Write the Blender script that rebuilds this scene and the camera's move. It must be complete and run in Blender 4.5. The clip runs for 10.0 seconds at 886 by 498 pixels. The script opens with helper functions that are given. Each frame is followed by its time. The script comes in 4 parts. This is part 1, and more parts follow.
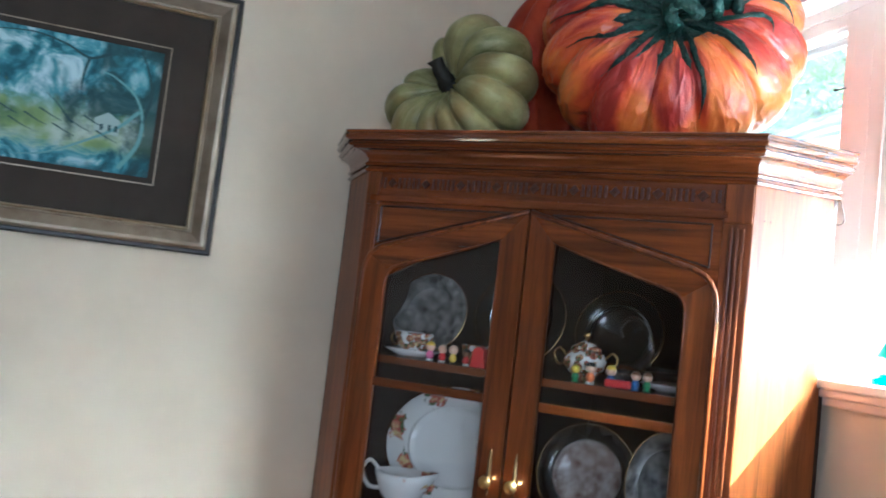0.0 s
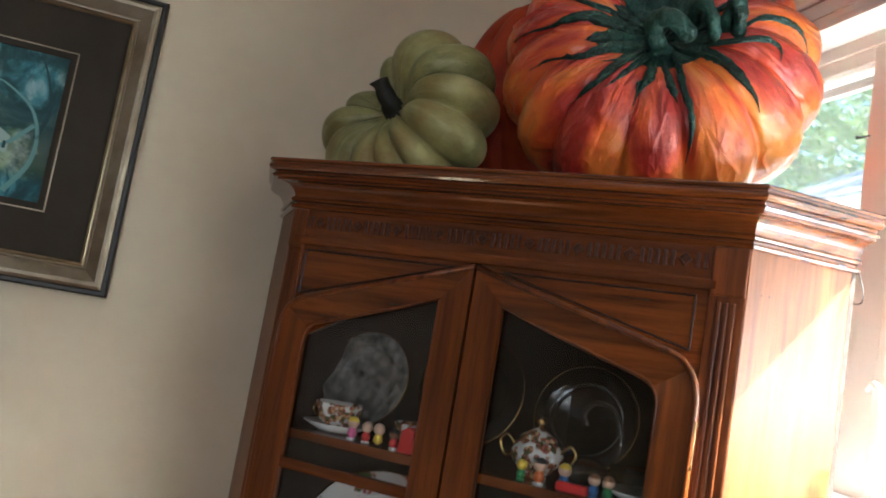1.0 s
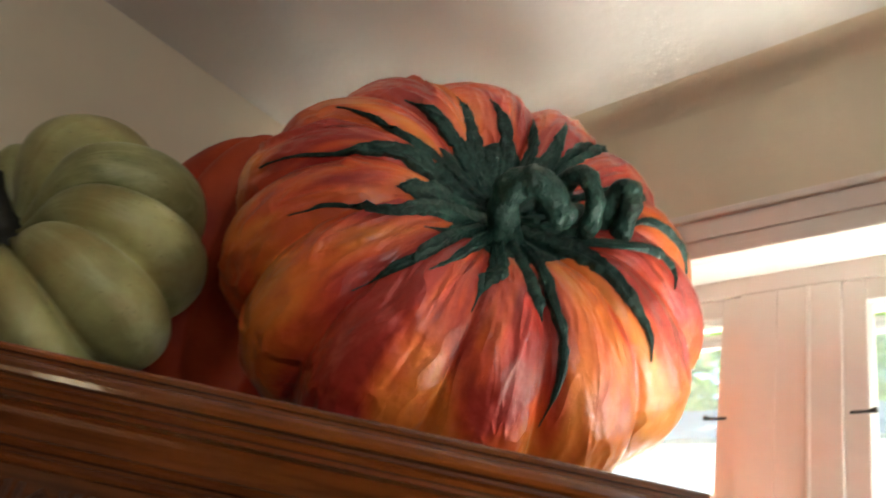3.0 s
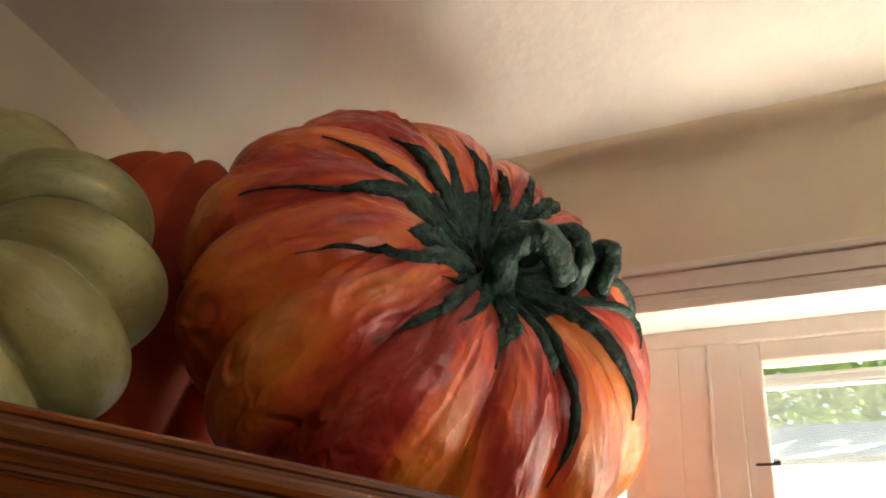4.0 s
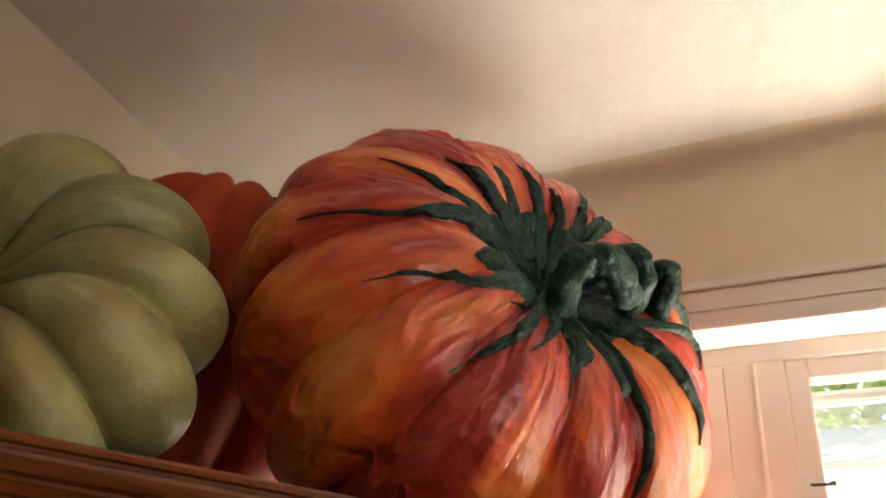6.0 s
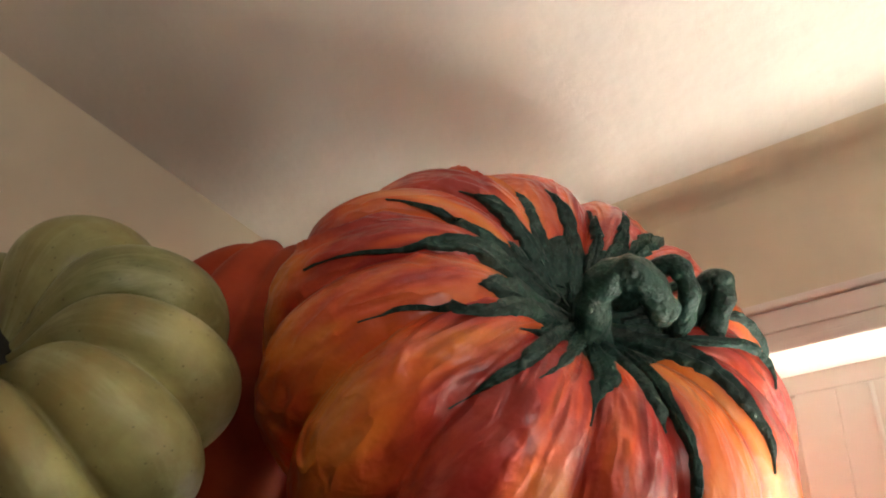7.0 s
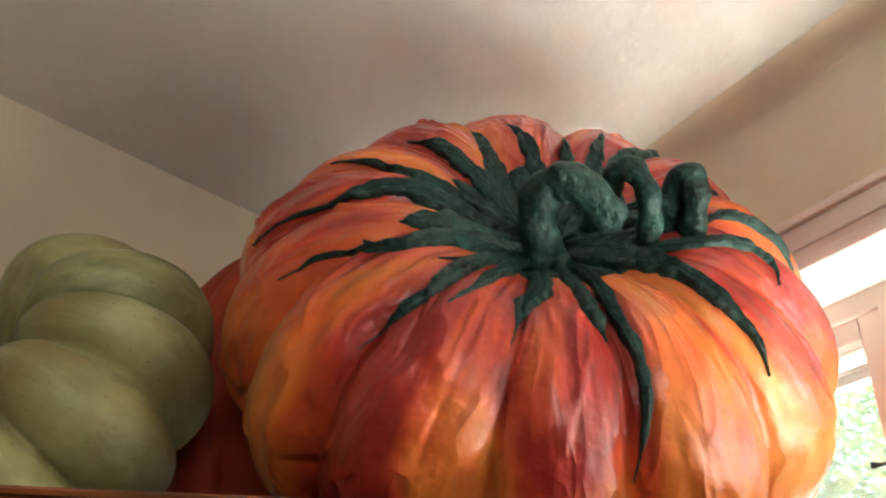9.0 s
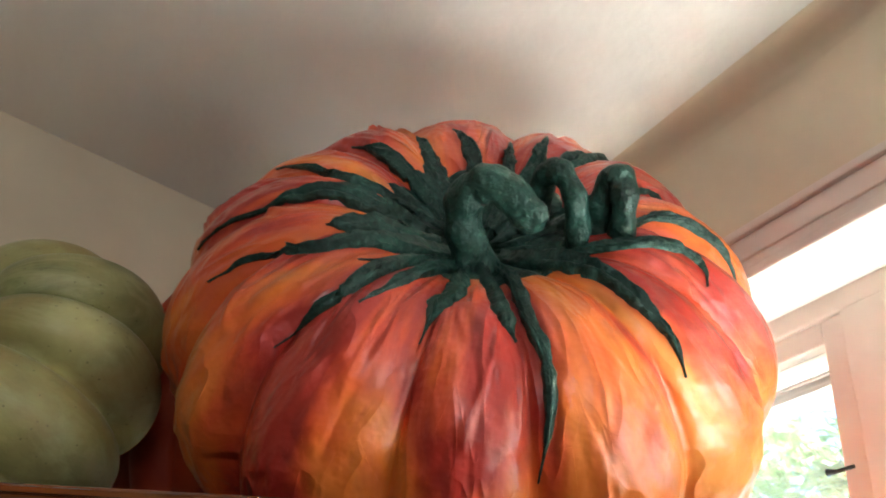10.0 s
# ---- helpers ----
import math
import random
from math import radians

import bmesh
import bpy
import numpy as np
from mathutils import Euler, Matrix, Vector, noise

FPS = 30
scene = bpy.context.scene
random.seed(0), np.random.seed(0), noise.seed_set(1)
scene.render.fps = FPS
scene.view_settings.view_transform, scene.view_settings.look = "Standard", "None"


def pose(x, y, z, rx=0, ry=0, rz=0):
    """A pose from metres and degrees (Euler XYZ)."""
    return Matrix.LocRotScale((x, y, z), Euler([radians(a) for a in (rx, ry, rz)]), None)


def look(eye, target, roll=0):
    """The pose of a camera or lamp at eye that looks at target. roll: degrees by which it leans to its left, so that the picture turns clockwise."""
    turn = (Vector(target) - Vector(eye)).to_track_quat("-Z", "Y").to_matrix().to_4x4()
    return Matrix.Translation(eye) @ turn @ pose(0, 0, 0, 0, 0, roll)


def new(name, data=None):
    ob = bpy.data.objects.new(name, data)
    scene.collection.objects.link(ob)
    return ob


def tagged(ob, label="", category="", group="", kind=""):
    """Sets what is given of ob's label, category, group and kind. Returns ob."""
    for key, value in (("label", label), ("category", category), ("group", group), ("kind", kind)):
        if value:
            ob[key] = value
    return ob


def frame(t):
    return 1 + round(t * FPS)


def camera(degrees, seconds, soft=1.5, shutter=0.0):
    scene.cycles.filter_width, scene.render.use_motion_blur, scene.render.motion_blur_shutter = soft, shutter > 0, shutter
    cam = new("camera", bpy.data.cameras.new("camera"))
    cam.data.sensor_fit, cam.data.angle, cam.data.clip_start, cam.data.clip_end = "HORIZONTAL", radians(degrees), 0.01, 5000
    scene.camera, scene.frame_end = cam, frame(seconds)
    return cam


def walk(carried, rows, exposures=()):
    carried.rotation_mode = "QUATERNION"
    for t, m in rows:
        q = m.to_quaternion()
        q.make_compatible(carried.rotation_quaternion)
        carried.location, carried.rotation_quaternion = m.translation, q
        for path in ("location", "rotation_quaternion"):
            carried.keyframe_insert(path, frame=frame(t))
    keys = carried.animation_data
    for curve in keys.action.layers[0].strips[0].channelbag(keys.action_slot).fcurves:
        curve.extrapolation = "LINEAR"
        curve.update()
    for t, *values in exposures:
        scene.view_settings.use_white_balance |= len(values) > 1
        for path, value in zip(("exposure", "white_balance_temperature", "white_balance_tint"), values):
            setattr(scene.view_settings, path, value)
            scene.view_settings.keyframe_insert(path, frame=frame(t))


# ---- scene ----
cam = camera(56.7, 10.0, soft=1.8, shutter=0.5)
METRES, EYE, TILT, LEAN, TURN = 2.2, 1.5, 4.4, -6.6, -19.5
ROWS = [
    (0.0, 0.0, 0.0, 0.0, -0.0, 0.0, -0.0),
    (0.5, 0.0611, 0.0961, 0.0141, 0.72, 0.55, -1.49),
    (1.0, 0.0811, 0.1624, 0.0191, 1.15, 2.8, -2.98),
    (1.5, 0.1016, 0.2512, 0.0209, 1.65, 3.81, -5.24),
    (2.0, 0.0706, 0.3611, 0.0387, -9.09, 10.08, -6.38),
    (2.5, 0.0655, 0.4379, 0.0453, -16.17, 14.45, -6.59),
    (3.0, 0.052, 0.5048, 0.0708, -26.59, 20.46, -7.78),
    (4.5, -0.079, 0.6139, 0.0734, -48.37, 23.88, -3.29),
    (5.0, -0.0778, 0.6199, 0.0763, -48.35, 23.59, -3.2),
    (5.5, -0.0756, 0.6237, 0.0794, -47.89, 23.83, -3.47),
    (7.0, 0.0026, 0.5956, 0.078, -32.11, 29.27, -2.82),
    (7.5, 0.0704, 0.569, 0.0704, -22.94, 30.07, -2.71),
    (8.0, 0.097, 0.5604, 0.0652, -18.06, 30.27, -2.49),
    (8.5, 0.0989, 0.5623, 0.0644, -16.8, 30.61, -1.53),
    (9.0, 0.1238, 0.5783, 0.0558, -14.99, 30.77, -0.93),
    (9.5, 0.1585, 0.5757, 0.0552, -14.31, 30.98, -0.8),
    (10.0, 0.171, 0.566, 0.0517, -12.39, 31.56, -2.28),
]
walk(cam, [(t, pose(0, 0, EYE, TILT, LEAN, TURN) @ pose(METRES * x, METRES * y, METRES * z, 90 + pitch, roll, yaw)) for t, x, y, z, yaw, pitch, roll in ROWS],
     exposures=[(0.0, 4.30, 4700, 3), (0.6, 3.95, 5350, 4), (1.2, 3.70, 5600, 5), (2.0, 3.80, 5950, 2), (3.2, 3.80, 6250, 4), (4.4, 3.60, 7300, 11), (5.6, 3.80, 7200, 13), (7.0, 3.96, 6650, 10), (8.5, 4.04, 6300, 7), (10.0, 3.98, 5850, 3)])

# ---- light ----
SUN_DIR = Vector((-1.0, 0.97, -1.163)).normalized()
world = bpy.data.worlds.new("world")
scene.world = world
world.use_nodes = True
wn = world.node_tree
sky = wn.nodes.new("ShaderNodeTexSky")
sky.sky_type, sky.sun_disc = "NISHITA", False
sky.sun_elevation = math.asin(-SUN_DIR.z)
sky.sun_rotation = math.atan2(-SUN_DIR.x, -SUN_DIR.y)
wn.links.new(sky.outputs[0], wn.nodes["Background"].inputs[0])
wn.nodes["Background"].inputs[1].default_value = 0.055
sun = new("sun", bpy.data.lights.new("sun", "SUN"))
sun.data.energy, sun.data.angle, sun.data.color = 5.0, radians(0.5), (1.0, 0.92, 0.76)
sun.matrix_world = look(Vector((0, 0, 0)) - SUN_DIR * 10, (0, 0, 0))


def fill_lamp(name, eye, target, wide, high, watts, tint):
    lamp = new(name, bpy.data.lights.new(name, "AREA"))
    lamp.data.shape, lamp.data.size, lamp.data.size_y = "RECTANGLE", wide, high
    lamp.data.energy, lamp.data.color = watts, tint
    lamp.matrix_world = look(eye, target)
    return lamp


# unseen fill lamp by the solid south wall, added to brighten the room
fill_lamp("window_light", (-0.9, -2.95, 1.7), (-0.7, 2.0, 1.6), 1.6, 1.2, 2.25, (1.0, 0.97, 0.93))
# added lamp in the casement opening, replaces sunlit bounce towards the ceiling
fill_lamp("window_light", (1.522, 1.13, 1.62), (0.98, 1.81, 2.69), 0.36, 0.24, 0.30, (1.0, 0.95, 0.90))


# ---- materials ----
def material(name, colour, rough=0.6, metal=0.0):
    m = bpy.data.materials.new(name)
    m.use_nodes = True
    b = m.node_tree.nodes["Principled BSDF"]
    b.inputs["Base Color"].default_value = (*colour, 1)
    b.inputs["Roughness"].default_value = rough
    b.inputs["Metallic"].default_value = metal
    return m


def node(m, kind, **values):
    n = m.node_tree.nodes.new(kind)
    for key, value in values.items():
        n.inputs[key.replace("_", " ")].default_value = value
    return n


def link(m, a, b):
    m.node_tree.links.new(a, b)


def shader(m):
    return m.node_tree.nodes["Principled BSDF"]


def coords(m, scale=(1, 1, 1), turn=(0, 0, 0)):
    tex = m.node_tree.nodes.new("ShaderNodeTexCoord")
    mp = m.node_tree.nodes.new("ShaderNodeMapping")
    mp.inputs["Scale"].default_value = scale
    mp.inputs["Rotation"].default_value = turn
    link(m, tex.outputs["Object"], mp.inputs["Vector"])
    return mp.outputs["Vector"]


def ramp(m, fac, stops):
    r = m.node_tree.nodes.new("ShaderNodeValToRGB")
    els = r.color_ramp.elements
    while len(els) < len(stops):
        els.new(0.5)
    for el, (at, colour) in zip(els, stops):
        el.position, el.color = at, (*colour, 1)
    link(m, fac, r.inputs["Fac"])
    return r.outputs["Color"]


def mix(m, fac, a, b, kind="MIX"):
    n = m.node_tree.nodes.new("ShaderNodeMix")
    n.data_type, n.blend_type = "RGBA", kind
    for sock, value in (("Factor", fac), ("A", a), ("B", b)):
        target = [s for s in n.inputs if s.name == sock and (s.type == "RGBA" or (sock == "Factor" and s.type == "VALUE"))][0]
        if isinstance(value, (int, float)):
            target.default_value = value
        elif isinstance(value, tuple):
            target.default_value = (*value, 1)
        else:
            link(m, value, target)
    return [s for s in n.outputs if s.type == "RGBA"][0]


def bump(m, height, strength, distance):
    n = m.node_tree.nodes.new("ShaderNodeBump")
    n.inputs["Strength"].default_value, n.inputs["Distance"].default_value = strength, distance
    link(m, height, n.inputs["Height"])
    link(m, n.outputs["Normal"], shader(m).inputs["Normal"])
    return n


def mottled(name, low, high, scale, rough, bump_scale=60.0, bump_size=0.001, bump_strength=0.4, metal=0.0):
    m = material(name, low, rough, metal)
    v = coords(m)
    n1 = node(m, "ShaderNodeTexNoise", Scale=scale, Detail=6.0, Roughness=0.6)
    link(m, v, n1.inputs["Vector"])
    link(m, ramp(m, n1.outputs["Fac"], [(0.3, low), (0.7, high)]), shader(m).inputs["Base Color"])
    n2 = node(m, "ShaderNodeTexNoise", Scale=bump_scale, Detail=5.0)
    link(m, v, n2.inputs["Vector"])
    bump(m, n2.outputs["Fac"], bump_strength, bump_size)
    return m


def wood(name, axis, dark, light, rough=0.30, coat=0.45):
    """Stained open-grained wood, its grain running along the axis."""
    m = material(name, light, rough)
    stretch = {"x": (1.5, 26, 26), "y": (26, 1.5, 26), "z": (26, 26, 1.5), "d": (26, 26, 1.5)}[axis]
    v = coords(m, stretch)
    warp = node(m, "ShaderNodeTexNoise", Scale=1.0, Detail=3.0, Distortion=1.2)
    link(m, v, warp.inputs["Vector"])
    fine_v = coords(m, tuple(4 * s for s in stretch))
    fine = node(m, "ShaderNodeTexNoise", Scale=2.0, Detail=8.0, Roughness=0.7)
    link(m, fine_v, fine.inputs["Vector"])
    base = ramp(m, warp.outputs["Fac"], [(0.3, dark), (0.5, tuple((a + b) / 2 for a, b in zip(dark, light))), (0.72, light)])
    pores = ramp(m, fine.outputs["Fac"], [(0.36, (0.45, 0.4, 0.36)), (0.52, (1, 1, 1))])
    link(m, mix(m, 0.5, base, pores, "MULTIPLY"), shader(m).inputs["Base Color"])
    shader(m).inputs["Specular IOR Level"].default_value = 0.4
    shader(m).inputs["Coat Weight"].default_value = coat
    shader(m).inputs["Coat Roughness"].default_value = 0.10
    bump(m, fine.outputs["Fac"], 0.25, 0.0008)
    return m


WOOD_D, WOOD_L = (0.070, 0.016, 0.0035), (0.23, 0.058, 0.010)
wood_x = wood("oak_grain_along", "x", WOOD_D, WOOD_L, 0.26, 1.0)
wood_z = wood("oak_grain_upright", "z", WOOD_D, WOOD_L)
wood_dark = wood("oak_dark_line", "x", (0.03, 0.010, 0.005), (0.06, 0.02, 0.008), 0.5)
wood_deep = wood("oak_deep", "x", (0.045, 0.012, 0.005), (0.12, 0.033, 0.010), 0.5, 0.0)
wood_side = wood("oak_side", "z", (0.10, 0.026, 0.006), (0.27, 0.080, 0.016), 0.4, 0.0)
wood_reed = wood("oak_reed", "z", WOOD_D, WOOD_L, 0.42, 0.15)
# inside oak, its colour darkened to carry the dim cabinet interior
wood_in_shade = wood("oak_inside_shaded", "z", (0.010, 0.0045, 0.0025), (0.028, 0.010, 0.0045), 0.7, 0.0)
plaster = mottled("wall_paint", (0.70, 0.60, 0.455), (0.77, 0.67, 0.52), 2.5, 0.75, 45, 0.0012, 0.25)
ceiling_paint = mottled("ceiling_plaster", (0.80, 0.77, 0.73), (0.84, 0.81, 0.78), 2.0, 0.85, 24, 0.006, 0.5)
trim_paint = mottled("trim_paint", (0.70, 0.62, 0.57), (0.76, 0.68, 0.63), 3.0, 0.45, 80, 0.0006, 0.25)
white_paint = mottled("white_paint", (0.78, 0.78, 0.76), (0.82, 0.82, 0.80), 5, 0.4, 80, 0.0004, 0.2)
floor_mat = wood("floor_boards", "y", (0.07, 0.03, 0.013), (0.16, 0.08, 0.04), 0.4)
brass = mottled("brass", (0.55, 0.36, 0.12), (0.70, 0.50, 0.20), 30, 0.3, 90, 0.0004, 0.3, 1.0)
old_brass = mottled("aged_brass", (0.16, 0.10, 0.045), (0.28, 0.19, 0.09), 40, 0.4, 90, 0.0004, 0.3, 0.9)
iron = mottled("dark_iron", (0.015, 0.014, 0.013), (0.04, 0.036, 0.03), 60, 0.5, 200, 0.0004, 0.4, 0.6)

glass = material("glass", (1, 1, 1), 0.02)
shader(glass).inputs["Transmission Weight"].default_value = 1.0
shader(glass).inputs["IOR"].default_value = 1.45


screen_mat = bpy.data.materials.new("insect_screen")
screen_mat.use_nodes = True
nt = screen_mat.node_tree
nt.nodes.remove(nt.nodes["Principled BSDF"])
clear, lit, both = nt.nodes.new("ShaderNodeBsdfTransparent"), nt.nodes.new("ShaderNodeBsdfTranslucent"), nt.nodes.new("ShaderNodeMixShader")
lit.inputs["Color"].default_value = (0.62, 0.64, 0.62, 1)
wires = nt.nodes.new("ShaderNodeTexWave")
wires.wave_type, wires.bands_direction = "BANDS", "Z"
wires.inputs["Scale"].default_value = 70
place = nt.nodes.new("ShaderNodeTexCoord")
nt.links.new(place.outputs["Object"], wires.inputs["Vector"])
span = nt.nodes.new("ShaderNodeMapRange")
span.inputs["To Min"].default_value, span.inputs["To Max"].default_value = 0.10, 0.24
nt.links.new(wires.outputs["Fac"], span.inputs["Value"])
nt.links.new(span.outputs["Result"], both.inputs[0])
nt.links.new(clear.outputs[0], both.inputs[1])
nt.links.new(lit.outputs[0], both.inputs[2])
nt.links.new(both.outputs[0], nt.nodes["Material Output"].inputs["Surface"])


# ---- building helpers ----
def part(name, bm, mat, parent=None, label="", smooth=False):
    me = bpy.data.meshes.new(name)
    bmesh.ops.recalc_face_normals(bm, faces=bm.faces)
    for f in bm.faces:
        f.smooth = smooth
    bm.to_mesh(me)
    bm.free()
    me.materials.append(mat)
    ob = new(name, me)
    if parent is not None:
        ob.parent = parent
    if label:
        ob["label"] = label
    return ob


def box(x0, x1, y0, y1, z0, z1, bevel=0.0, segments=2):
    bm = bmesh.new()
    bmesh.ops.create_cube(bm, size=1)
    for v in bm.verts:
        v.co = Vector(((x0, x1)[v.co.x > 0], (y0, y1)[v.co.y > 0], (z0, z1)[v.co.z > 0]))
    if bevel:
        bmesh.ops.bevel(bm, geom=bm.edges[:], offset=bevel, segments=segments, profile=0.6, affect="EDGES")
    return bm


def prism(points, lo, hi, axis="z", bevel=0.0):
    """A polygon, pushed from lo to hi along z or y."""
    bm = bmesh.new()
    place = (lambda p, h: (p[0], p[1], h)) if axis == "z" else (lambda p, h: (p[0], h, p[1]))
    a = [bm.verts.new(place(p, lo)) for p in points]
    b = [bm.verts.new(place(p, hi)) for p in points]
    bm.faces.new(a)
    bm.faces.new(b)
    for i in range(len(points)):
        j = (i + 1) % len(points)
        bm.faces.new((a[i], a[j], b[j], b[i]))
    bmesh.ops.recalc_face_normals(bm, faces=bm.faces)
    if bevel:
        bmesh.ops.bevel(bm, geom=bm.edges[:], offset=bevel, segments=2, profile=0.6, affect="EDGES")
    return bm


def lathe(profile, steps=40):
    """A profile of (radius, height), turned round z."""
    bm = bmesh.new()
    rings = []
    for r, z in profile:
        rings.append([bm.verts.new((r * math.cos(2 * math.pi * i / steps), r * math.sin(2 * math.pi * i / steps), z)) for i in range(steps)])
    for a, b in zip(rings, rings[1:]):
        for i in range(steps):
            j = (i + 1) % steps
            bm.faces.new((a[i], a[j], b[j], b[i]))
    bmesh.ops.remove_doubles(bm, verts=bm.verts, dist=1e-5)
    return bm


def spline(points, steps=8):
    """A smooth line through the points."""
    pts = [Vector(p) for p in points]
    pts = [2 * pts[0] - pts[1]] + pts + [2 * pts[-1] - pts[-2]]
    out = []
    for p0, p1, p2, p3 in zip(pts, pts[1:], pts[2:], pts[3:]):
        for k in range(steps):
            t = k / steps
            out.append(0.5 * (2 * p1 + (p2 - p0) * t + (2 * p0 - 5 * p1 + 4 * p2 - p3) * t * t + (3 * p1 - p0 - 3 * p2 + p3) * t ** 3))
    return out + [pts[-2]]


def tube(line, radius, sides=12, wobble=0.0, bm=None):
    """A round bar along a line; radius is a number or a function of the way along (0 to 1)."""
    bm = bm or bmesh.new()
    rings, n = [], len(line)
    up = Vector((0.13, 0.21, 1)).normalized()
    for i, p in enumerate(line):
        way = (line[min(i + 1, n - 1)] - line[max(i - 1, 0)]).normalized()
        side = up.cross(way).normalized() if abs(up.dot(way)) < 0.99 else Vector((1, 0, 0))
        up = way.cross(side).normalized()
        r = radius(i / (n - 1)) if callable(radius) else radius
        ring = []
        for k in range(sides):
            a = 2 * math.pi * k / sides
            q = p + (side * math.cos(a) + up * math.sin(a)) * r
            if wobble:
                q += (q - p) * wobble * noise.noise(q * 60)
            ring.append(bm.verts.new(q))
        rings.append(ring)
    for a, b in zip(rings, rings[1:]):
        for k in range(sides):
            j = (k + 1) % sides
            bm.faces.new((a[k], a[j], b[j], b[k]))
    bm.faces.new(rings[0])
    bm.faces.new(rings[-1])
    return bm


# ---- the room ----
WALL_X, WALL_Y, CEIL, PANE_X = 1.42, 2.36, 2.69, 1.53
WEST, SOUTH = -5.2, -3.0
HEAD, SILL = 2.388, 1.452
WIN_N, WIN_S = 2.07, -0.11


def structure(ob, label, category):
    return tagged(ob, label, category, kind="structure")


structure(part("floor", box(WEST - 0.2, WALL_X + 0.2, SOUTH - 0.2, WALL_Y + 0.2, -0.1, 0.0), floor_mat), "stained wooden floor of the room", "floor")
structure(part("wall_north", box(WEST - 0.2, WALL_X + 0.2, WALL_Y, WALL_Y + 0.2, 0.0, CEIL + 0.15), plaster), "plain cream-painted plaster wall with a hung picture", "wall")
structure(part("wall_west", box(WEST - 0.2, WEST, SOUTH, WALL_Y, 0.0, CEIL + 0.15), plaster), "plain cream-painted plaster wall", "wall")
structure(part("wall_south", box(WEST - 0.2, WALL_X + 0.2, SOUTH - 0.2, SOUTH, 0.0, CEIL + 0.15), plaster), "plain cream-painted plaster wall", "wall")
structure(part("ceiling", box(WEST, WALL_X, SOUTH, WALL_Y, CEIL, CEIL + 0.15), ceiling_paint), "white ceiling of unevenly trowelled plaster", "ceiling")


def east_wall():
    bm = bmesh.new()
    for y0, y1, z0, z1 in ((SOUTH, WALL_Y, 0, SILL - 0.03), (SOUTH, WALL_Y, HEAD, CEIL + 0.15), (SOUTH, WIN_S, SILL - 0.03, HEAD), (WIN_N, WALL_Y, SILL - 0.03, HEAD)):
        piece = box(WALL_X, WALL_X + 0.2, y0, y1, z0, z1)
        me = bpy.data.meshes.new("piece")
        piece.to_mesh(me)
        piece.free()
        bm.from_mesh(me)
        bpy.data.meshes.remove(me)
    return bm


structure(part("wall_east", east_wall(), plaster), "cream-painted plaster wall with a row of casement windows", "wall")

# a soft cove where the window wall meets the ceiling
COVE = 0.045
cove = [(WALL_X - COVE * (1 - math.sin(a)), CEIL - COVE * (1 - math.cos(a)) - 0.0006) for a in [math.pi / 2 * k / 10 for k in range(11)]]
bm = bmesh.new()
ends = [[bm.verts.new((x - 0.0006, y, z)) for x, z in cove] for y in (SOUTH, WALL_Y)]
for i in range(len(cove) - 1):
    bm.faces.new((ends[0][i], ends[0][i + 1], ends[1][i + 1], ends[1][i]))
structure(part("cove", bm, plaster, smooth=True), "rounded plaster cove under the ceiling", "cove")

# head trim over the windows and the window board below them
trims = tagged(new("window_trim"), "pink-white painted wooden window casing with stepped mouldings", "trim", kind="structure")
for name, x0, z0, z1 in (("head_casing", 0.012, 2.3725, 2.4245), ("head_bead", 0.017, 2.425, 2.438), ("casing_step", 0.015, 2.388, 2.393), ("head_fillet", 0.018, 2.355, 2.372)):
    part(name, box(WALL_X - x0, WALL_X + 0.002, WIN_S - 0.1, WALL_Y - 0.002, z0, z1, 0.003), trim_paint, trims)
sill = tagged(new("window_sill"), "deep painted wooden window board with a moulded front edge", "window sill", kind="structure")
part("board", box(WALL_X - 0.035, PANE_X + 0.02, WIN_S - 0.06, WIN_N - 0.002, SILL - 0.022, SILL, 0.007, 3), white_paint, sill)
part("bead", box(WALL_X - 0.028, WALL_X + 0.001, WIN_S - 0.05, WIN_N, SILL - 0.040, SILL - 0.022, 0.006, 3), trim_paint, sill)
part("apron", box(WALL_X - 0.018, WALL_X + 0.002, WIN_S - 0.05, WIN_N, SILL - 0.058, SILL - 0.040, 0.004), trim_paint, sill)


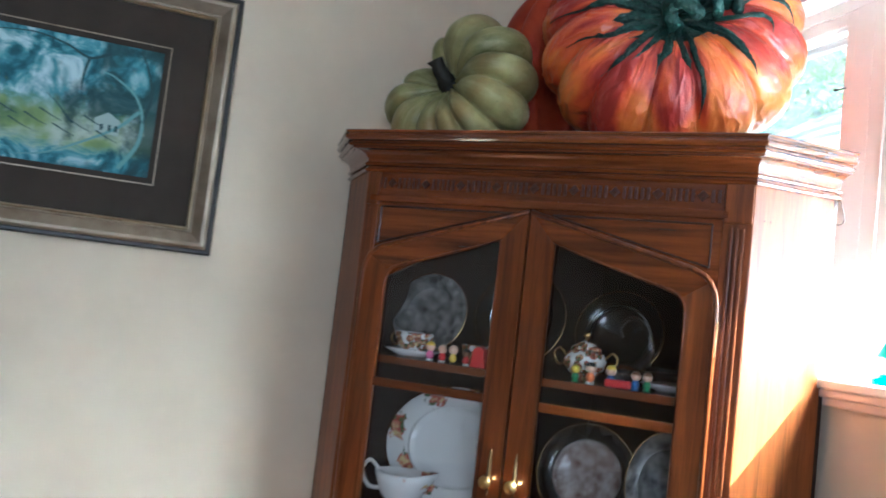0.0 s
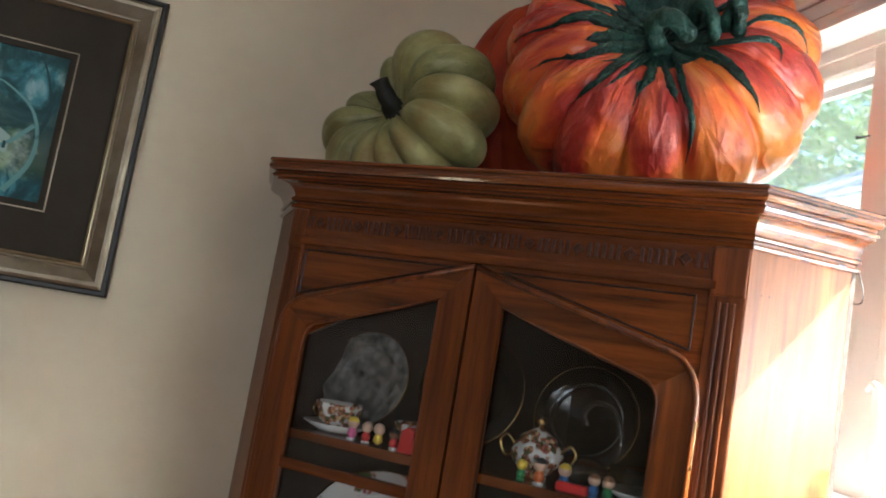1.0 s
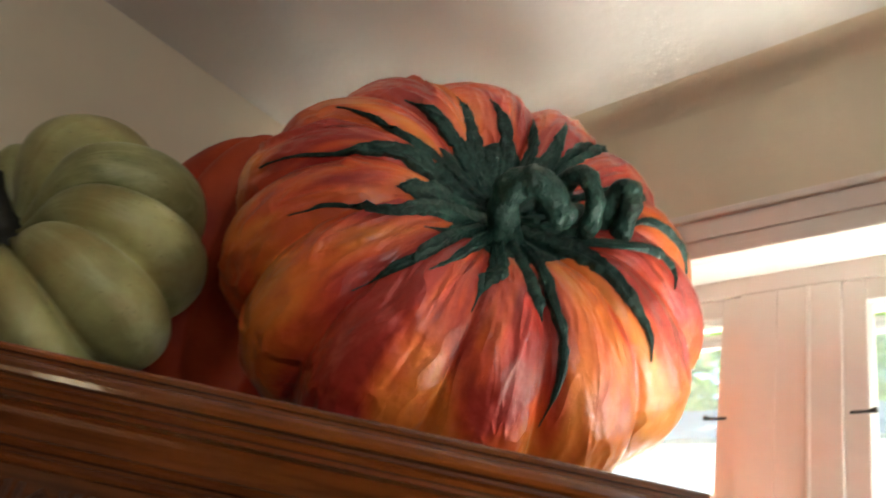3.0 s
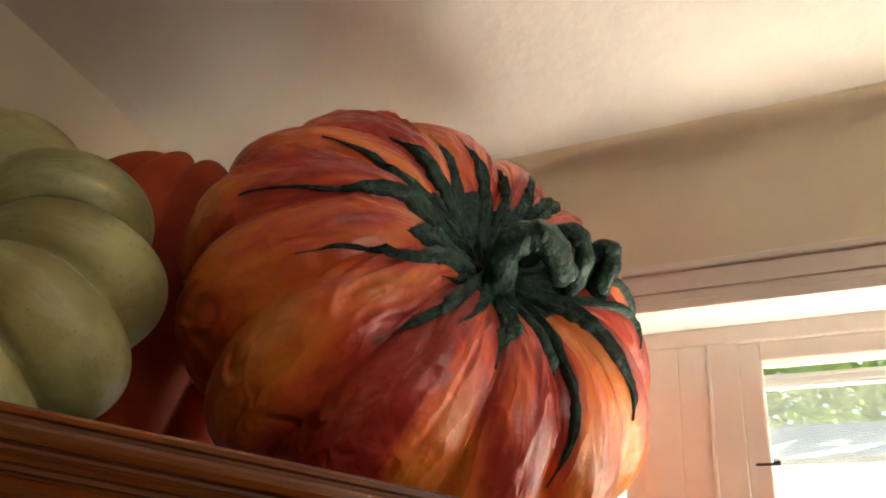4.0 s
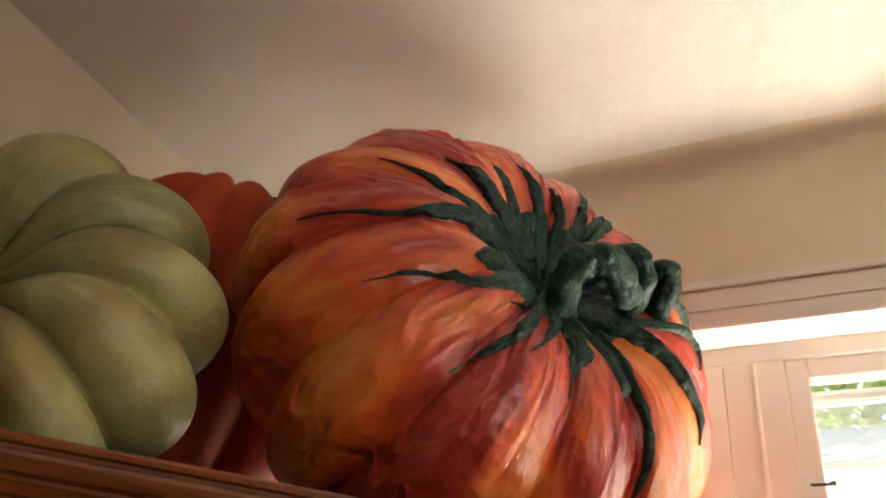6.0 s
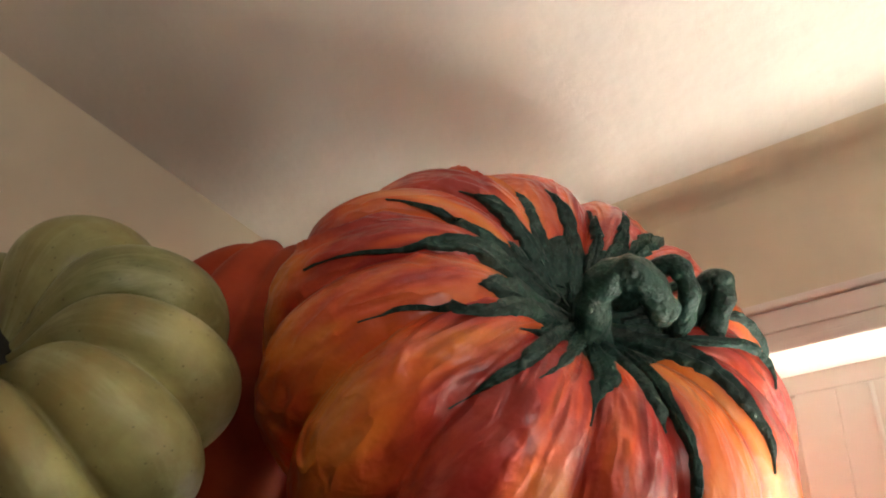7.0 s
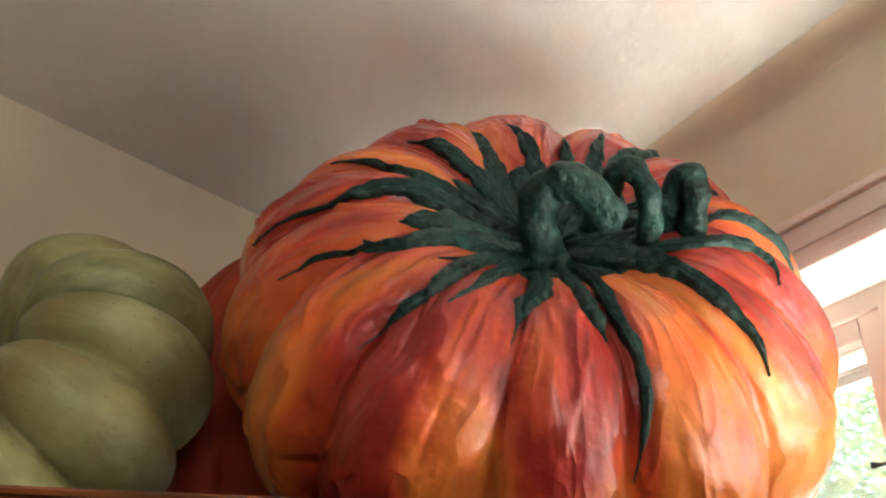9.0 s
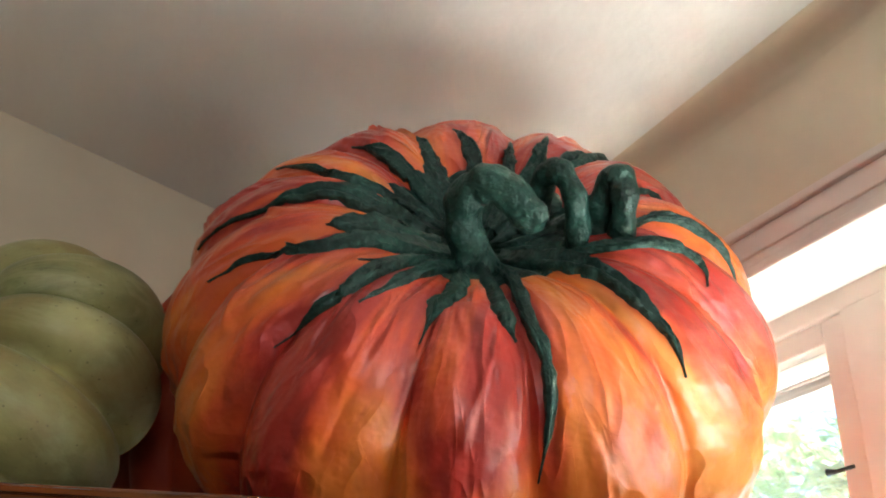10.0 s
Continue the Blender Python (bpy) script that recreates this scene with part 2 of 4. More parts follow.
def casement(name, y0, y1, label):
    """One casement between y0 and y1: frame, sash, pane, screen and latch pins."""
    w = tagged(new(name), label, "window", kind="structure")
    top, low, x = HEAD - 0.035, SILL, PANE_X
    s = 0.032
    part("sash_stile", box(x, x + 0.035, y0, y0 + s, low, top, 0.003), trim_paint, w)
    part("sash_stile", box(x, x + 0.035, y1 - s, y1, low, top, 0.003), trim_paint, w)
    part("sash_rail", box(x, x + 0.035, y0 + s, y1 - s, top - s, top, 0.003), trim_paint, w)
    part("sash_rail", box(x, x + 0.035, y0 + s, y1 - s, low, low + 0.05, 0.003), trim_paint, w)
    part("storm_rail", box(x + 0.05, x + 0.075, y0, y1, top - s - 0.020, top - s - 0.002, 0.003), white_paint, w, "white storm sash rail behind the pane")
    for z in (top - s - 0.026, top - s - 0.010):
        part("storm_lip", box(x + 0.046, x + 0.05, y0 + 0.002, y1 - 0.002, z, z + 0.004), white_paint, w)
    pane = part("pane", box(x + 0.016, x + 0.019, y0 + s, y1 - s, low + 0.05, top - s), glass, w, "clear window pane")
    pane.visible_shadow = False
    net = part("insect_screen", box(x + 0.060, x + 0.0605, y0 + 0.002, y1 - 0.002, low + 0.01, top - s - 0.021), screen_mat, w, "fine pale insect screen")
    net.visible_shadow = False
    for y, way in ((y0 + 0.012, 1), (y1 - 0.012, -1)):
        for z in (1.745, 2.155):
            line = [Vector((x - 0.012, y + way * k * 0.011, z + 0.002 * (k == 3))) for k in range(4)]
            part("latch_pin", tube(line, lambda t: 0.0022 + 0.0022 * (t > 0.7), 8), iron, w, "small dark metal latch pin")
    return w


EDGES = [(1.538, WIN_N - 0.02), (0.738, 1.392), (-0.055, 0.592)]
for i, (y0, y1) in enumerate(EDGES):
    casement("window_%d" % (i + 1), y0, y1, "casement window with pink-white painted sash and clear pane")
post = tagged(new("window_frame"), "pink-white painted boarded posts and head between the casements", "window frame", kind="structure")
part("head", box(PANE_X - 0.004, WALL_X + 0.2, WIN_S, WIN_N, HEAD - 0.035, HEAD - 0.001, 0.003), trim_paint, post)
part("foot", box(PANE_X + 0.021, WALL_X + 0.2, WIN_S, WIN_N, SILL - 0.03, SILL - 0.001), trim_paint, post)
for a, b in ((1.392, 1.538), (0.592, 0.738)):
    for y0, y1 in ((a, a + 0.0435), (a + 0.044, a + 0.0895), (a + 0.090, b)):
        part("board", box(PANE_X - 0.006, PANE_X + 0.08, y0, y1, SILL, HEAD - 0.036, 0.0012), trim_paint, post)
    part("bead", tube([Vector((PANE_X - 0.006, a + 0.044, SILL + 0.002)), Vector((PANE_X - 0.006, a + 0.044, HEAD - 0.038))], 0.0035, 8), trim_paint, post, "slim raised bead between the boards", True)
part("soffit", box(WALL_X + 0.001, PANE_X - 0.005, WIN_S, WIN_N, HEAD - 0.005, HEAD - 0.0005), white_paint, post, "white painted soffit over the window recess")
for a, b in ((WIN_S, -0.056), (WIN_N - 0.0195, WIN_N)):
    part("board", box(PANE_X - 0.006, PANE_X + 0.08, a, b, SILL, HEAD - 0.036, 0.002), trim_paint, post)

# unseen eaves outside, over the windows, added to cast the cabinet side's shade edge
structure(part("eaves", box(WALL_X + 0.2, 2.0, SOUTH - 0.3, WALL_Y + 0.3, 2.535, 2.64), trim_paint), "unseen painted boarded eaves, added to shade the windows", "eaves")

# ---- outside ----
ground_mat = mottled("pale_paving", (0.42, 0.40, 0.36), (0.55, 0.53, 0.48), 1.2, 0.9, 20, 0.02, 0.5)
structure(part("ground", box(-300, 300, -300, 300, -0.5, -0.3), ground_mat), "sunlit pale paving outside the house", "ground")
render_white = mottled("pale_render", (0.62, 0.62, 0.60), (0.74, 0.74, 0.72), 2.0, 0.85, 30, 0.006, 0.5)
slate = mottled("slate_roof", (0.13, 0.16, 0.17), (0.20, 0.23, 0.24), 3.0, 0.7, 30, 0.006, 0.5)
shed = tagged(new("garden_shed"), "pale rendered garden building with a low slate roof", "shed")
part("wall", box(7.2, 10.0, -6.0, 9.0, -0.32, 4.08), render_white, shed)
part("roof", prism([(7.05, 4.06), (10.1, 4.06), (8.8, 5.0)], -6.2, 9.2, "y"), slate, shed)
leaf_mat = material("hedge_leaf", (0.06, 0.12, 0.03), 0.55)
info = leaf_mat.node_tree.nodes.new("ShaderNodeNewGeometry")
link(leaf_mat, ramp(leaf_mat, info.outputs["Random Per Island"], [(0.0, (0.03, 0.07, 0.02)), (0.5, (0.15, 0.27, 0.08)), (1.0, (0.42, 0.52, 0.20))]), shader(leaf_mat).inputs["Base Color"])
glow = leaf_mat.node_tree.nodes.new("ShaderNodeBsdfTranslucent")
glow.inputs["Color"].default_value = (0.42, 0.58, 0.18, 1)
half = leaf_mat.node_tree.nodes.new("ShaderNodeMixShader")
half.inputs[0].default_value = 0.5
link(leaf_mat, shader(leaf_mat).outputs[0], half.inputs[1])
link(leaf_mat, glow.outputs[0], half.inputs[2])
link(leaf_mat, half.outputs[0], leaf_mat.node_tree.nodes["Material Output"].inputs["Surface"])
rng = random.Random(5)


def hedge_mesh(count, x0, x1, y0, y1, z0, z1):
    verts, faces = [], []
    for _ in range(count):
        y = rng.uniform(y0, y1)
        top = z1 - 1.3 * abs(noise.noise(Vector((y * 0.5, 2.0, 0.3)))) * 2
        z = z0 + (top - z0) * rng.random() ** 0.8
        c = Vector((rng.uniform(x0, x1) + 0.7 * noise.noise(Vector((y * 0.7, z * 0.7, 0))), y, z))
        a = Vector((rng.gauss(0, 1), rng.gauss(0, 1), rng.gauss(0, 1))).normalized()
        b = a.orthogonal().normalized()
        k, size = len(verts), rng.uniform(0.10, 0.24)
        verts += [c - a * size, c + b * size * 0.4, c + a * size, c - b * size * 0.4]
        faces.append((k, k + 1, k + 2, k + 3))
    me = bpy.data.meshes.new("hedge")
    me.from_pydata(verts, [], faces)
    me.materials.append(leaf_mat)
    return me


structure(part("bank", box(13.5, 14.0, -12, 20, -0.32, 6.2), mottled("dark_foliage", (0.06, 0.11, 0.04), (0.16, 0.23, 0.08), 3.0, 0.9, 8, 0.2, 0.8)), "dark mass of foliage behind the hedge", "backdrop")
tagged(new("hedge", hedge_mesh(42000, 11.0, 13.5, -9.0, 16.0, 3.0, 9.5)), "tall leafy green hedge behind the garden building", "hedge", kind="stuff")

# ---- corner cabinet ----
CAB = Matrix(((0.712, 0.702, 0, 0.790), (-0.702, 0.712, 0, 1.742), (0, 0, 1, 0), (0, 0, 0, 1)))
cabinet = tagged(new("corner_cabinet"), "reddish-brown oak corner china cabinet with glazed doors and moulded cornice", "cabinet")
cabinet.matrix_world = CAB
HALF, FACE, TOP = 0.497, 0.05, 1.948
SIDE = 0.225
LEFT = 0.463
R0, L0 = (HALF, FACE), (-LEFT, FACE)
R1 = (HALF + 0.712 * SIDE, FACE + 0.702 * SIDE)
L1 = (-LEFT - 0.702 * SIDE, FACE + 0.712 * SIDE)
BACK = (0.0, 0.80)


def wall_panel(name, p, q, thick, z0, z1, mat, label="", bevel=0.002):
    """An upright board from p to q in plan, thickened to the left of that way."""
    d = Vector((q[0] - p[0], q[1] - p[1])).normalized()
    n = Vector((-d.y, d.x)) * thick
    return part(name, prism([p, q, (q[0] + n.x, q[1] + n.y), (p[0] + n.x, p[1] + n.y)], z0, z1, "z", bevel), mat, cabinet, label)


wall_panel("side_panel", R0, R1, 0.02, 0.0, 1.85, wood_side)
wall_panel("side_panel", L1, L0, 0.02, 0.0, 1.85, wood_side)
wall_panel("back_panel", R1, BACK, 0.012, 0.0, 1.9, wood_in_shade)
wall_panel("back_panel", BACK, L1, 0.012, 0.0, 1.9, wood_in_shade)
PLAN = [L0, R0, R1, BACK, L1]
INNER = [(-LEFT + 0.03, FACE + 0.03), (HALF - 0.03, FACE + 0.03), (R1[0] - 0.035, R1[1]), (0, BACK[1] - 0.03), (L1[0] + 0.035, L1[1])]
part("top", prism(INNER, 1.925, TOP - 0.002), wood_x, cabinet)
for z in (0.985, 1.372):
    part("shelf", prism([(-0.45, 0.10), (0.45, 0.10), (0.60, 0.2), (0.0, 0.74), (-0.60, 0.2)], z - 0.02, z, "z", 0.003), wood_x, cabinet)
part("lower_front", box(-LEFT, HALF, FACE, FACE + 0.02, 0.08, 0.80, 0.003), wood_z, cabinet)
part("floor_board", prism(INNER, 0.06, 0.08), wood_x, cabinet)


def sweep(profile, offset_path):
    """A moulding: the profile (outwards, height) carried along the cabinet's front and sides."""
    bm = bmesh.new()
    rows = [[bm.verts.new((*offset_path(o)[k], z)) for o, z in profile] for k in range(4)]
    for a, b in zip(rows, rows[1:]):
        for i in range(len(profile) - 1):
            bm.faces.new((a[i], a[i + 1], b[i + 1], b[i]))
    for r in (rows[0], rows[-1]):
        bm.faces.new(r)
    return bm


def plan_offset(o):
    k = o * 0.414
    sr, sl = (0.702 * o, -0.712 * o), (-0.712 * o, -0.702 * o)
    return [(L1[0] + sl[0], L1[1] + sl[1]), (-LEFT - 1.1 * o, FACE - o), (HALF + k, FACE - o), (R1[0] + sr[0], R1[1] + sr[1])]


ogee = [(-0.02, 1.845), (0.003, 1.845), (0.007, 1.847), (0.009, 1.851), (0.007, 1.855), (0.002, 1.857), (0.002, 1.860), (0.008, 1.862), (0.010, 1.866), (0.008, 1.870), (0.005, 1.872)]
ogee += [(0.005 + 0.030 * (1 - math.cos(t)), 1.872 + 0.030 * math.sin(t)) for t in [math.pi / 2 * k / 7 for k in range(1, 8)]]
ogee += [(0.035, 1.906), (0.041, 1.907), (0.044, 1.911), (0.041, 1.915), (0.037, 1.917), (0.037, 1.920), (0.045, 1.922), (0.050, 1.926), (0.051, 1.931), (0.049, 1.935), (0.045, 1.937), (0.045, 1.940), (0.050, 1.941), (0.051, 1.945), (0.049, TOP), (-0.02, TOP)]
cornice = part("cornice", sweep(ogee, plan_offset), wood_x, cabinet)

# the face frame: frieze, pilasters and tympanum
part("frieze", box(-LEFT, HALF, FACE, FACE + 0.02, 1.770, 1.848, 0.001), wood_x, cabinet)
part("frieze_rail", box(-0.45, 0.45, FACE - 0.006, FACE + 0.001, 1.768, 1.788, 0.003), wood_x, cabinet)
for s in (-1, 1):
    x0, x1 = (0.437, HALF - 0.001) if s > 0 else (-LEFT + 0.001, -0.425)
    part("pilaster", box(x0, x1, FACE, FACE + 0.02, 0.80, 1.7695, 0.001), wood_z, cabinet)
    part("pilaster_cap", box(x0, x1, FACE - 0.006, FACE + 0.001, 1.760, 1.846, 0.003), wood_z, cabinet)
    for k in range(3):
        x = (x0 + x1) / 2 + (k - 1) * (x1 - x0) * 0.2
        part("reed", box(x - 0.0042, x + 0.0042, FACE - 0.0022, FACE + 0.001, 0.82, 1.75, 0.002), wood_reed, cabinet)
    line = [(s * 0.05, 1.757), (s * 0.415, 1.757), (s * 0.415, 1.662)]
    for k in range(3):
        (ax, az), (bx, bz) = line[k], line[(k + 1) % 3]
        part("panel_groove", tube([Vector((ax, FACE + 0.0035, az)), Vector((bx, FACE + 0.0035, bz))], 0.0022, 6), wood_dark, cabinet, "dark incised line")
    part("tympanum", prism([(s * 0.0, 1.77), (s * (0.437 if s > 0 else 0.425), 1.77), (s * (0.437 if s > 0 else 0.425), 1.55)], FACE + 0.004, FACE + 0.018, "y"), wood_x, cabinet)


def door(s):
    """A glazed door; s is -1 for the left leaf and 1 for the right one."""
    d = new("door")
    d.parent = cabinet
    d["label"] = "glazed cabinet door with a sloping arched top rail"
    arc = [0.0, 0.25, 0.5, 0.75, 1.0]
    outer = [(0.003, 0.80), (0.003, 1.760), (0.15, 1.7195), (0.30, 1.6785)]
    outer += [((1 - t) ** 2 * 0.385 + 2 * t * (1 - t) * 0.435 + t * t * 0.440, (1 - t) ** 2 * 1.655 + 2 * t * (1 - t) * 1.641 + t * t * 1.580) for t in arc] + [(0.440, 0.80)]
    inner = [(0.064, 0.87), (0.064, 1.690), (0.15, 1.6645), (0.28, 1.626)]
    inner += [((1 - t) ** 2 * 0.345 + 2 * t * (1 - t) * 0.374 + t * t * 0.378, (1 - t) ** 2 * 1.607 + 2 * t * (1 - t) * 1.598 + t * t * 1.565) for t in arc] + [(0.378, 0.87)]
    front, back = FACE - 0.012, FACE + 0.012

    def piece(name, i, j, mat):
        pts = [(s * x, z) for x, z in outer[i:j + 1]] + [(s * x, z) for x, z in reversed(inner[i:j + 1])]
        part(name, prism(pts, front, back, "y"), mat, d)
    piece("stile", 0, 1, wood_z)
    piece("top_rail", 1, 6, wood_x)
    piece("stile", 6, 9, wood_z)
    part("bottom_rail", prism([(s * 0.003, 0.80), (s * 0.44, 0.80), (s * 0.378, 0.87), (s * 0.064, 0.87)], front, back, "y"), wood_x, d)
    x0, x1 = sorted((s * 0.064, s * 0.378))
    part("middle_rail", box(x0, x1, front + 0.002, back, 1.297, 1.320, 0.004), wood_x, d)
    line = [Vector((s * x, front + 0.001, z)) for x, z in outer[1:]]
    part("edge_bead", tube(line, 0.0058, 10), wood_z, d, smooth=True)
    line = [Vector((s * (x + (0.002 if x < 0.2 else -0.002)), front + 0.004, z - 0.002)) for x, z in inner]
    part("glass_bead", tube(line, 0.0045, 8), wood_z, d, smooth=True)
    pane = part("pane", prism([(s * x, z) for x, z in inner], FACE + 0.001, FACE + 0.004, "y"), glass, d, "clear cabinet glass")
    pane.visible_shadow = False
    knob = part("handle", tube(spline([(s * 0.032, front - 0.003, 1.195), (s * 0.032, front - 0.004, 1.16), (s * 0.032, front - 0.004, 1.12), (s * 0.032, front - 0.003, 1.09)]), lambda t: 0.002 + 0.0035 * math.sin(math.pi * t), 10), old_brass, d, "brass handle plate with a round knob", True)
    ring = lathe([(0.0, 0.0), (0.006, 0.002), (0.006, 0.012), (0.013, 0.016), (0.015, 0.022), (0.011, 0.028), (0.0, 0.029)], 20)
    bmesh.ops.transform(ring, matrix=pose(s * 0.032, front - 0.004, 1.122, 90, 0, 0), verts=ring.verts)
    part("knob", ring, brass, knob, "", True)
    for z in (1.505, 0.95):
        part("hinge", tube([Vector((s * 0.444, front - 0.001, z + k * 0.01)) for k in range(-4, 5)], lambda t: 0.0024 + 0.001 * (abs(t - 0.5) > 0.46), 8), old_brass, d, "slim brass butt hinge", True)
    return d


door(-1)
door(1)


# carved frieze: rosettes with fluted strips between
def rosette_mesh():
    bm = lathe([(0.0, 0.0035), (0.004, 0.0035), (0.0065, 0.0015), (0.0085, 0.003), (0.011, 0.0028), (0.0128, 0.0)], 4)
    bmesh.ops.transform(bm, matrix=pose(0, 0, 0, 90, 0, 0), verts=bm.verts)
    return bm


first = part("rosette", rosette_mesh(), wood_deep, cabinet)
flute = part("flute", box(-0.0035, 0.0035, -0.0022, 0.001, -0.014, 0.014, 0.001, 1), wood_deep, cabinet)
for k in range(9):
    x = (k - 4) * 0.0975
    o = first if k == 0 else new("rosette", first.data)
    o.parent, o.location = cabinet, (x, FACE - 0.001, 1.818)
    for j in range(-3 if k == 0 else 0, 5 if k < 8 else 2):
        o = flute if k == j == 0 else new("flute", flute.data)
        o.parent, o.location = cabinet, (x + 0.0975 * (0.22 + 0.14 * j if j >= 0 else -0.08 + 0.14 * j), FACE, 1.818)


# ---- pumpkins ----
def frame_of(centre, azimuth, elevation):
    az, el = radians(azimuth), radians(elevation)
    a = Vector((math.cos(el) * math.cos(az), math.cos(el) * math.sin(az), math.sin(el)))
    e1 = Vector((-a.y, a.x, 0)).normalized()
    e2 = a.cross(e1)
    return Matrix(((e1.x, e2.x, a.x, centre[0]), (e1.y, e2.y, a.y, centre[1]), (e1.z, e2.z, a.z, centre[2]), (0, 0, 0, 1)))


def gourd(radius, half, creases, depth, dimple, width, crumple=0.0, fat=1.0, seed=0.0, power=0.55, squash=1.0, low=1.0, dent=(0.0, 1.0, 0.0)):
    """The skin of a ribbed pumpkin as a function of the angle round its axis and the way from the dimple (0) to the foot (pi)."""
    marks = sorted(radians(c) % (2 * math.pi) for c in creases)

    def skin(theta, phi):
        theta %= 2 * math.pi
        before = max([m for m in marks if m <= theta], default=marks[-1] - 2 * math.pi)
        after = min([m for m in marks if m > theta], default=marks[0] + 2 * math.pi)
        f = (theta - before) / (after - before)
        lobe = math.sin(math.pi * f) ** power
        gap = min(1.0, (after - before) / 0.42)
        s, c = math.sin(phi), math.cos(phi)
        s = abs(s) ** (fat if c > 0 else low)
        pinch = 1 - depth * gap * (1 - lobe) * (0.35 + 0.65 * abs(math.sin(phi)))
        turn = (math.degrees(theta) - dent[0] + 180) % 360 - 180
        sunk = dent[2] * math.exp(-(turn / dent[1]) ** 2)
        rho = radius * s * pinch * (1 - sunk)
        z = half * c * (1 - 0.5 * depth * gap * (1 - lobe)) * (1 - 0.4 * sunk)
        if c > 0:
            z -= dimple * math.exp(-(rho / width) ** 2)
        else:
            z += 0.5 * dimple * math.exp(-(rho / width) ** 2)
        p = Vector((rho * math.cos(theta), rho * math.sin(theta) * squash, z))
        if crumple:
            calm = min(1.0, phi / 0.5)
            push = 0.0
            for scale, size in ((1.3, 1.0), (3.1, 0.28)):
                q = Vector((math.cos(theta) * 3.2, math.sin(theta) * 3.2, phi * 1.3 + seed)) * scale
                q += 0.45 * noise.noise_vector(q * 0.9)
                near, cells = noise.voronoi(q)
                cell, calmer = cells[0], min(1.0, (near[1] - near[0]) / 0.22)
                push += size * calmer * (q - cell).dot(noise.noise_vector(cell * 7.3)) * 1.3
            fold = max(0.0, 1 - abs(noise.noise(Vector((math.cos(theta) * 6, math.sin(theta) * 6, phi * 1.6 + seed)))) * 9)
            where = max(0.0, noise.noise(Vector((math.cos(theta) * 4, math.sin(theta) * 4, phi * 3 + 9.1))))
            p += p.normalized() * crumple * calm * (push + 1.6 * fold * where)
        return p
    return skin


def skin_mesh(skin, m, around, along, floor=None):
    bm = bmesh.new()
    inv = m.inverted()
    rows = []
    for i in range(along + 1):
        phi = 0.02 + (math.pi - 0.04) * i / along
        row = []
        for j in range(around):
            p = skin(2 * math.pi * j / around, phi)
            if floor is not None:
                w = m @ p
                if w.z < floor:
                    w.z = floor
                    p = inv @ w
            row.append(bm.verts.new(p))
        rows.append(row)
    for a, b in zip(rows, rows[1:]):
        for j in range(around):
            k = (j + 1) % around
            bm.faces.new((a[j], a[k], b[k], b[j]))
    bm.faces.new(rows[0])
    bm.faces.new(rows[-1])
    return bm


orange = material("papier_mache_orange", (0.6, 0.1, 0.03), 0.36)
tex = orange.node_tree.nodes.new("ShaderNodeTexCoord")
sep = orange.node_tree.nodes.new("ShaderNodeSeparateXYZ")
link(orange, tex.outputs["Object"], sep.inputs[0])
flat = orange.node_tree.nodes.new("ShaderNodeVectorMath")
flat.operation = "MULTIPLY"
flat.inputs[1].default_value = (1, 1, 0)
link(orange, tex.outputs["Object"], flat.inputs[0])
unit = orange.node_tree.nodes.new("ShaderNodeVectorMath")
unit.operation = "NORMALIZE"
link(orange, flat.outputs["Vector"], unit.inputs[0])
wide = orange.node_tree.nodes.new("ShaderNodeVectorMath")
wide.operation = "MULTIPLY_ADD"
wide.inputs[1].default_value = (1.7, 1.7, 1.7)
link(orange, unit.outputs["Vector"], wide.inputs[0])
down = orange.node_tree.nodes.new("ShaderNodeVectorMath")
down.operation = "MULTIPLY_ADD"
down.inputs[1].default_value = (3.0, 3.0, 4.0)
down.inputs[2].default_value = (3.7, 1.3, 5.2)
link(orange, tex.outputs["Object"], down.inputs[0])
link(orange, down.outputs["Vector"], wide.inputs[2])
patch = node(orange, "ShaderNodeTexNoise", Scale=1.0, Detail=2.0, Roughness=0.5, Distortion=0.9)
link(orange, wide.outputs["Vector"], patch.inputs["Vector"])
brush = node(orange, "ShaderNodeTexNoise", Scale=4.5, Detail=5.0, Roughness=0.6, Distortion=0.8)
link(orange, wide.outputs["Vector"], brush.inputs["Vector"])
tone = orange.node_tree.nodes.new("ShaderNodeMath")
tone.operation = "MULTIPLY_ADD"
tone.inputs[1].default_value = 0.17
link(orange, brush.outputs["Fac"], tone.inputs[0])
link(orange, patch.outputs["Fac"], tone.inputs[2])
high = node(orange, "ShaderNodeMapRange")
high.inputs["From Min"].default_value, high.inputs["From Max"].default_value = 0.05, 0.16
high.inputs["To Min"].default_value, high.inputs["To Max"].default_value = 0.02, -0.09
link(orange, sep.outputs["Z"], high.inputs["Value"])
shift = orange.node_tree.nodes.new("ShaderNodeMath")
link(orange, tone.outputs[0], shift.inputs[0])
link(orange, high.outputs["Result"], shift.inputs[1])
rosy = node(orange, "ShaderNodeTexNoise", Scale=3.1, Detail=4.0, Roughness=0.6, Distortion=0.6)
link(orange, wide.outputs["Vector"], rosy.inputs["Vector"])
rosy_where = ramp(orange, rosy.outputs["Fac"], [(0.53, (0, 0, 0)), (0.68, (0.38, 0.38, 0.38))])
painted = ramp(orange, shift.outputs[0], [(0.46, (0.42, 0.030, 0.022)), (0.52, (0.64, 0.076, 0.026)), (0.59, (0.74, 0.128, 0.026)), (0.68, (0.80, 0.21, 0.032)), (0.81, (0.80, 0.30, 0.06))])
link(orange, mix(orange, rosy_where, painted, (0.66, 0.135, 0.085)), shader(orange).inputs["Base Color"])
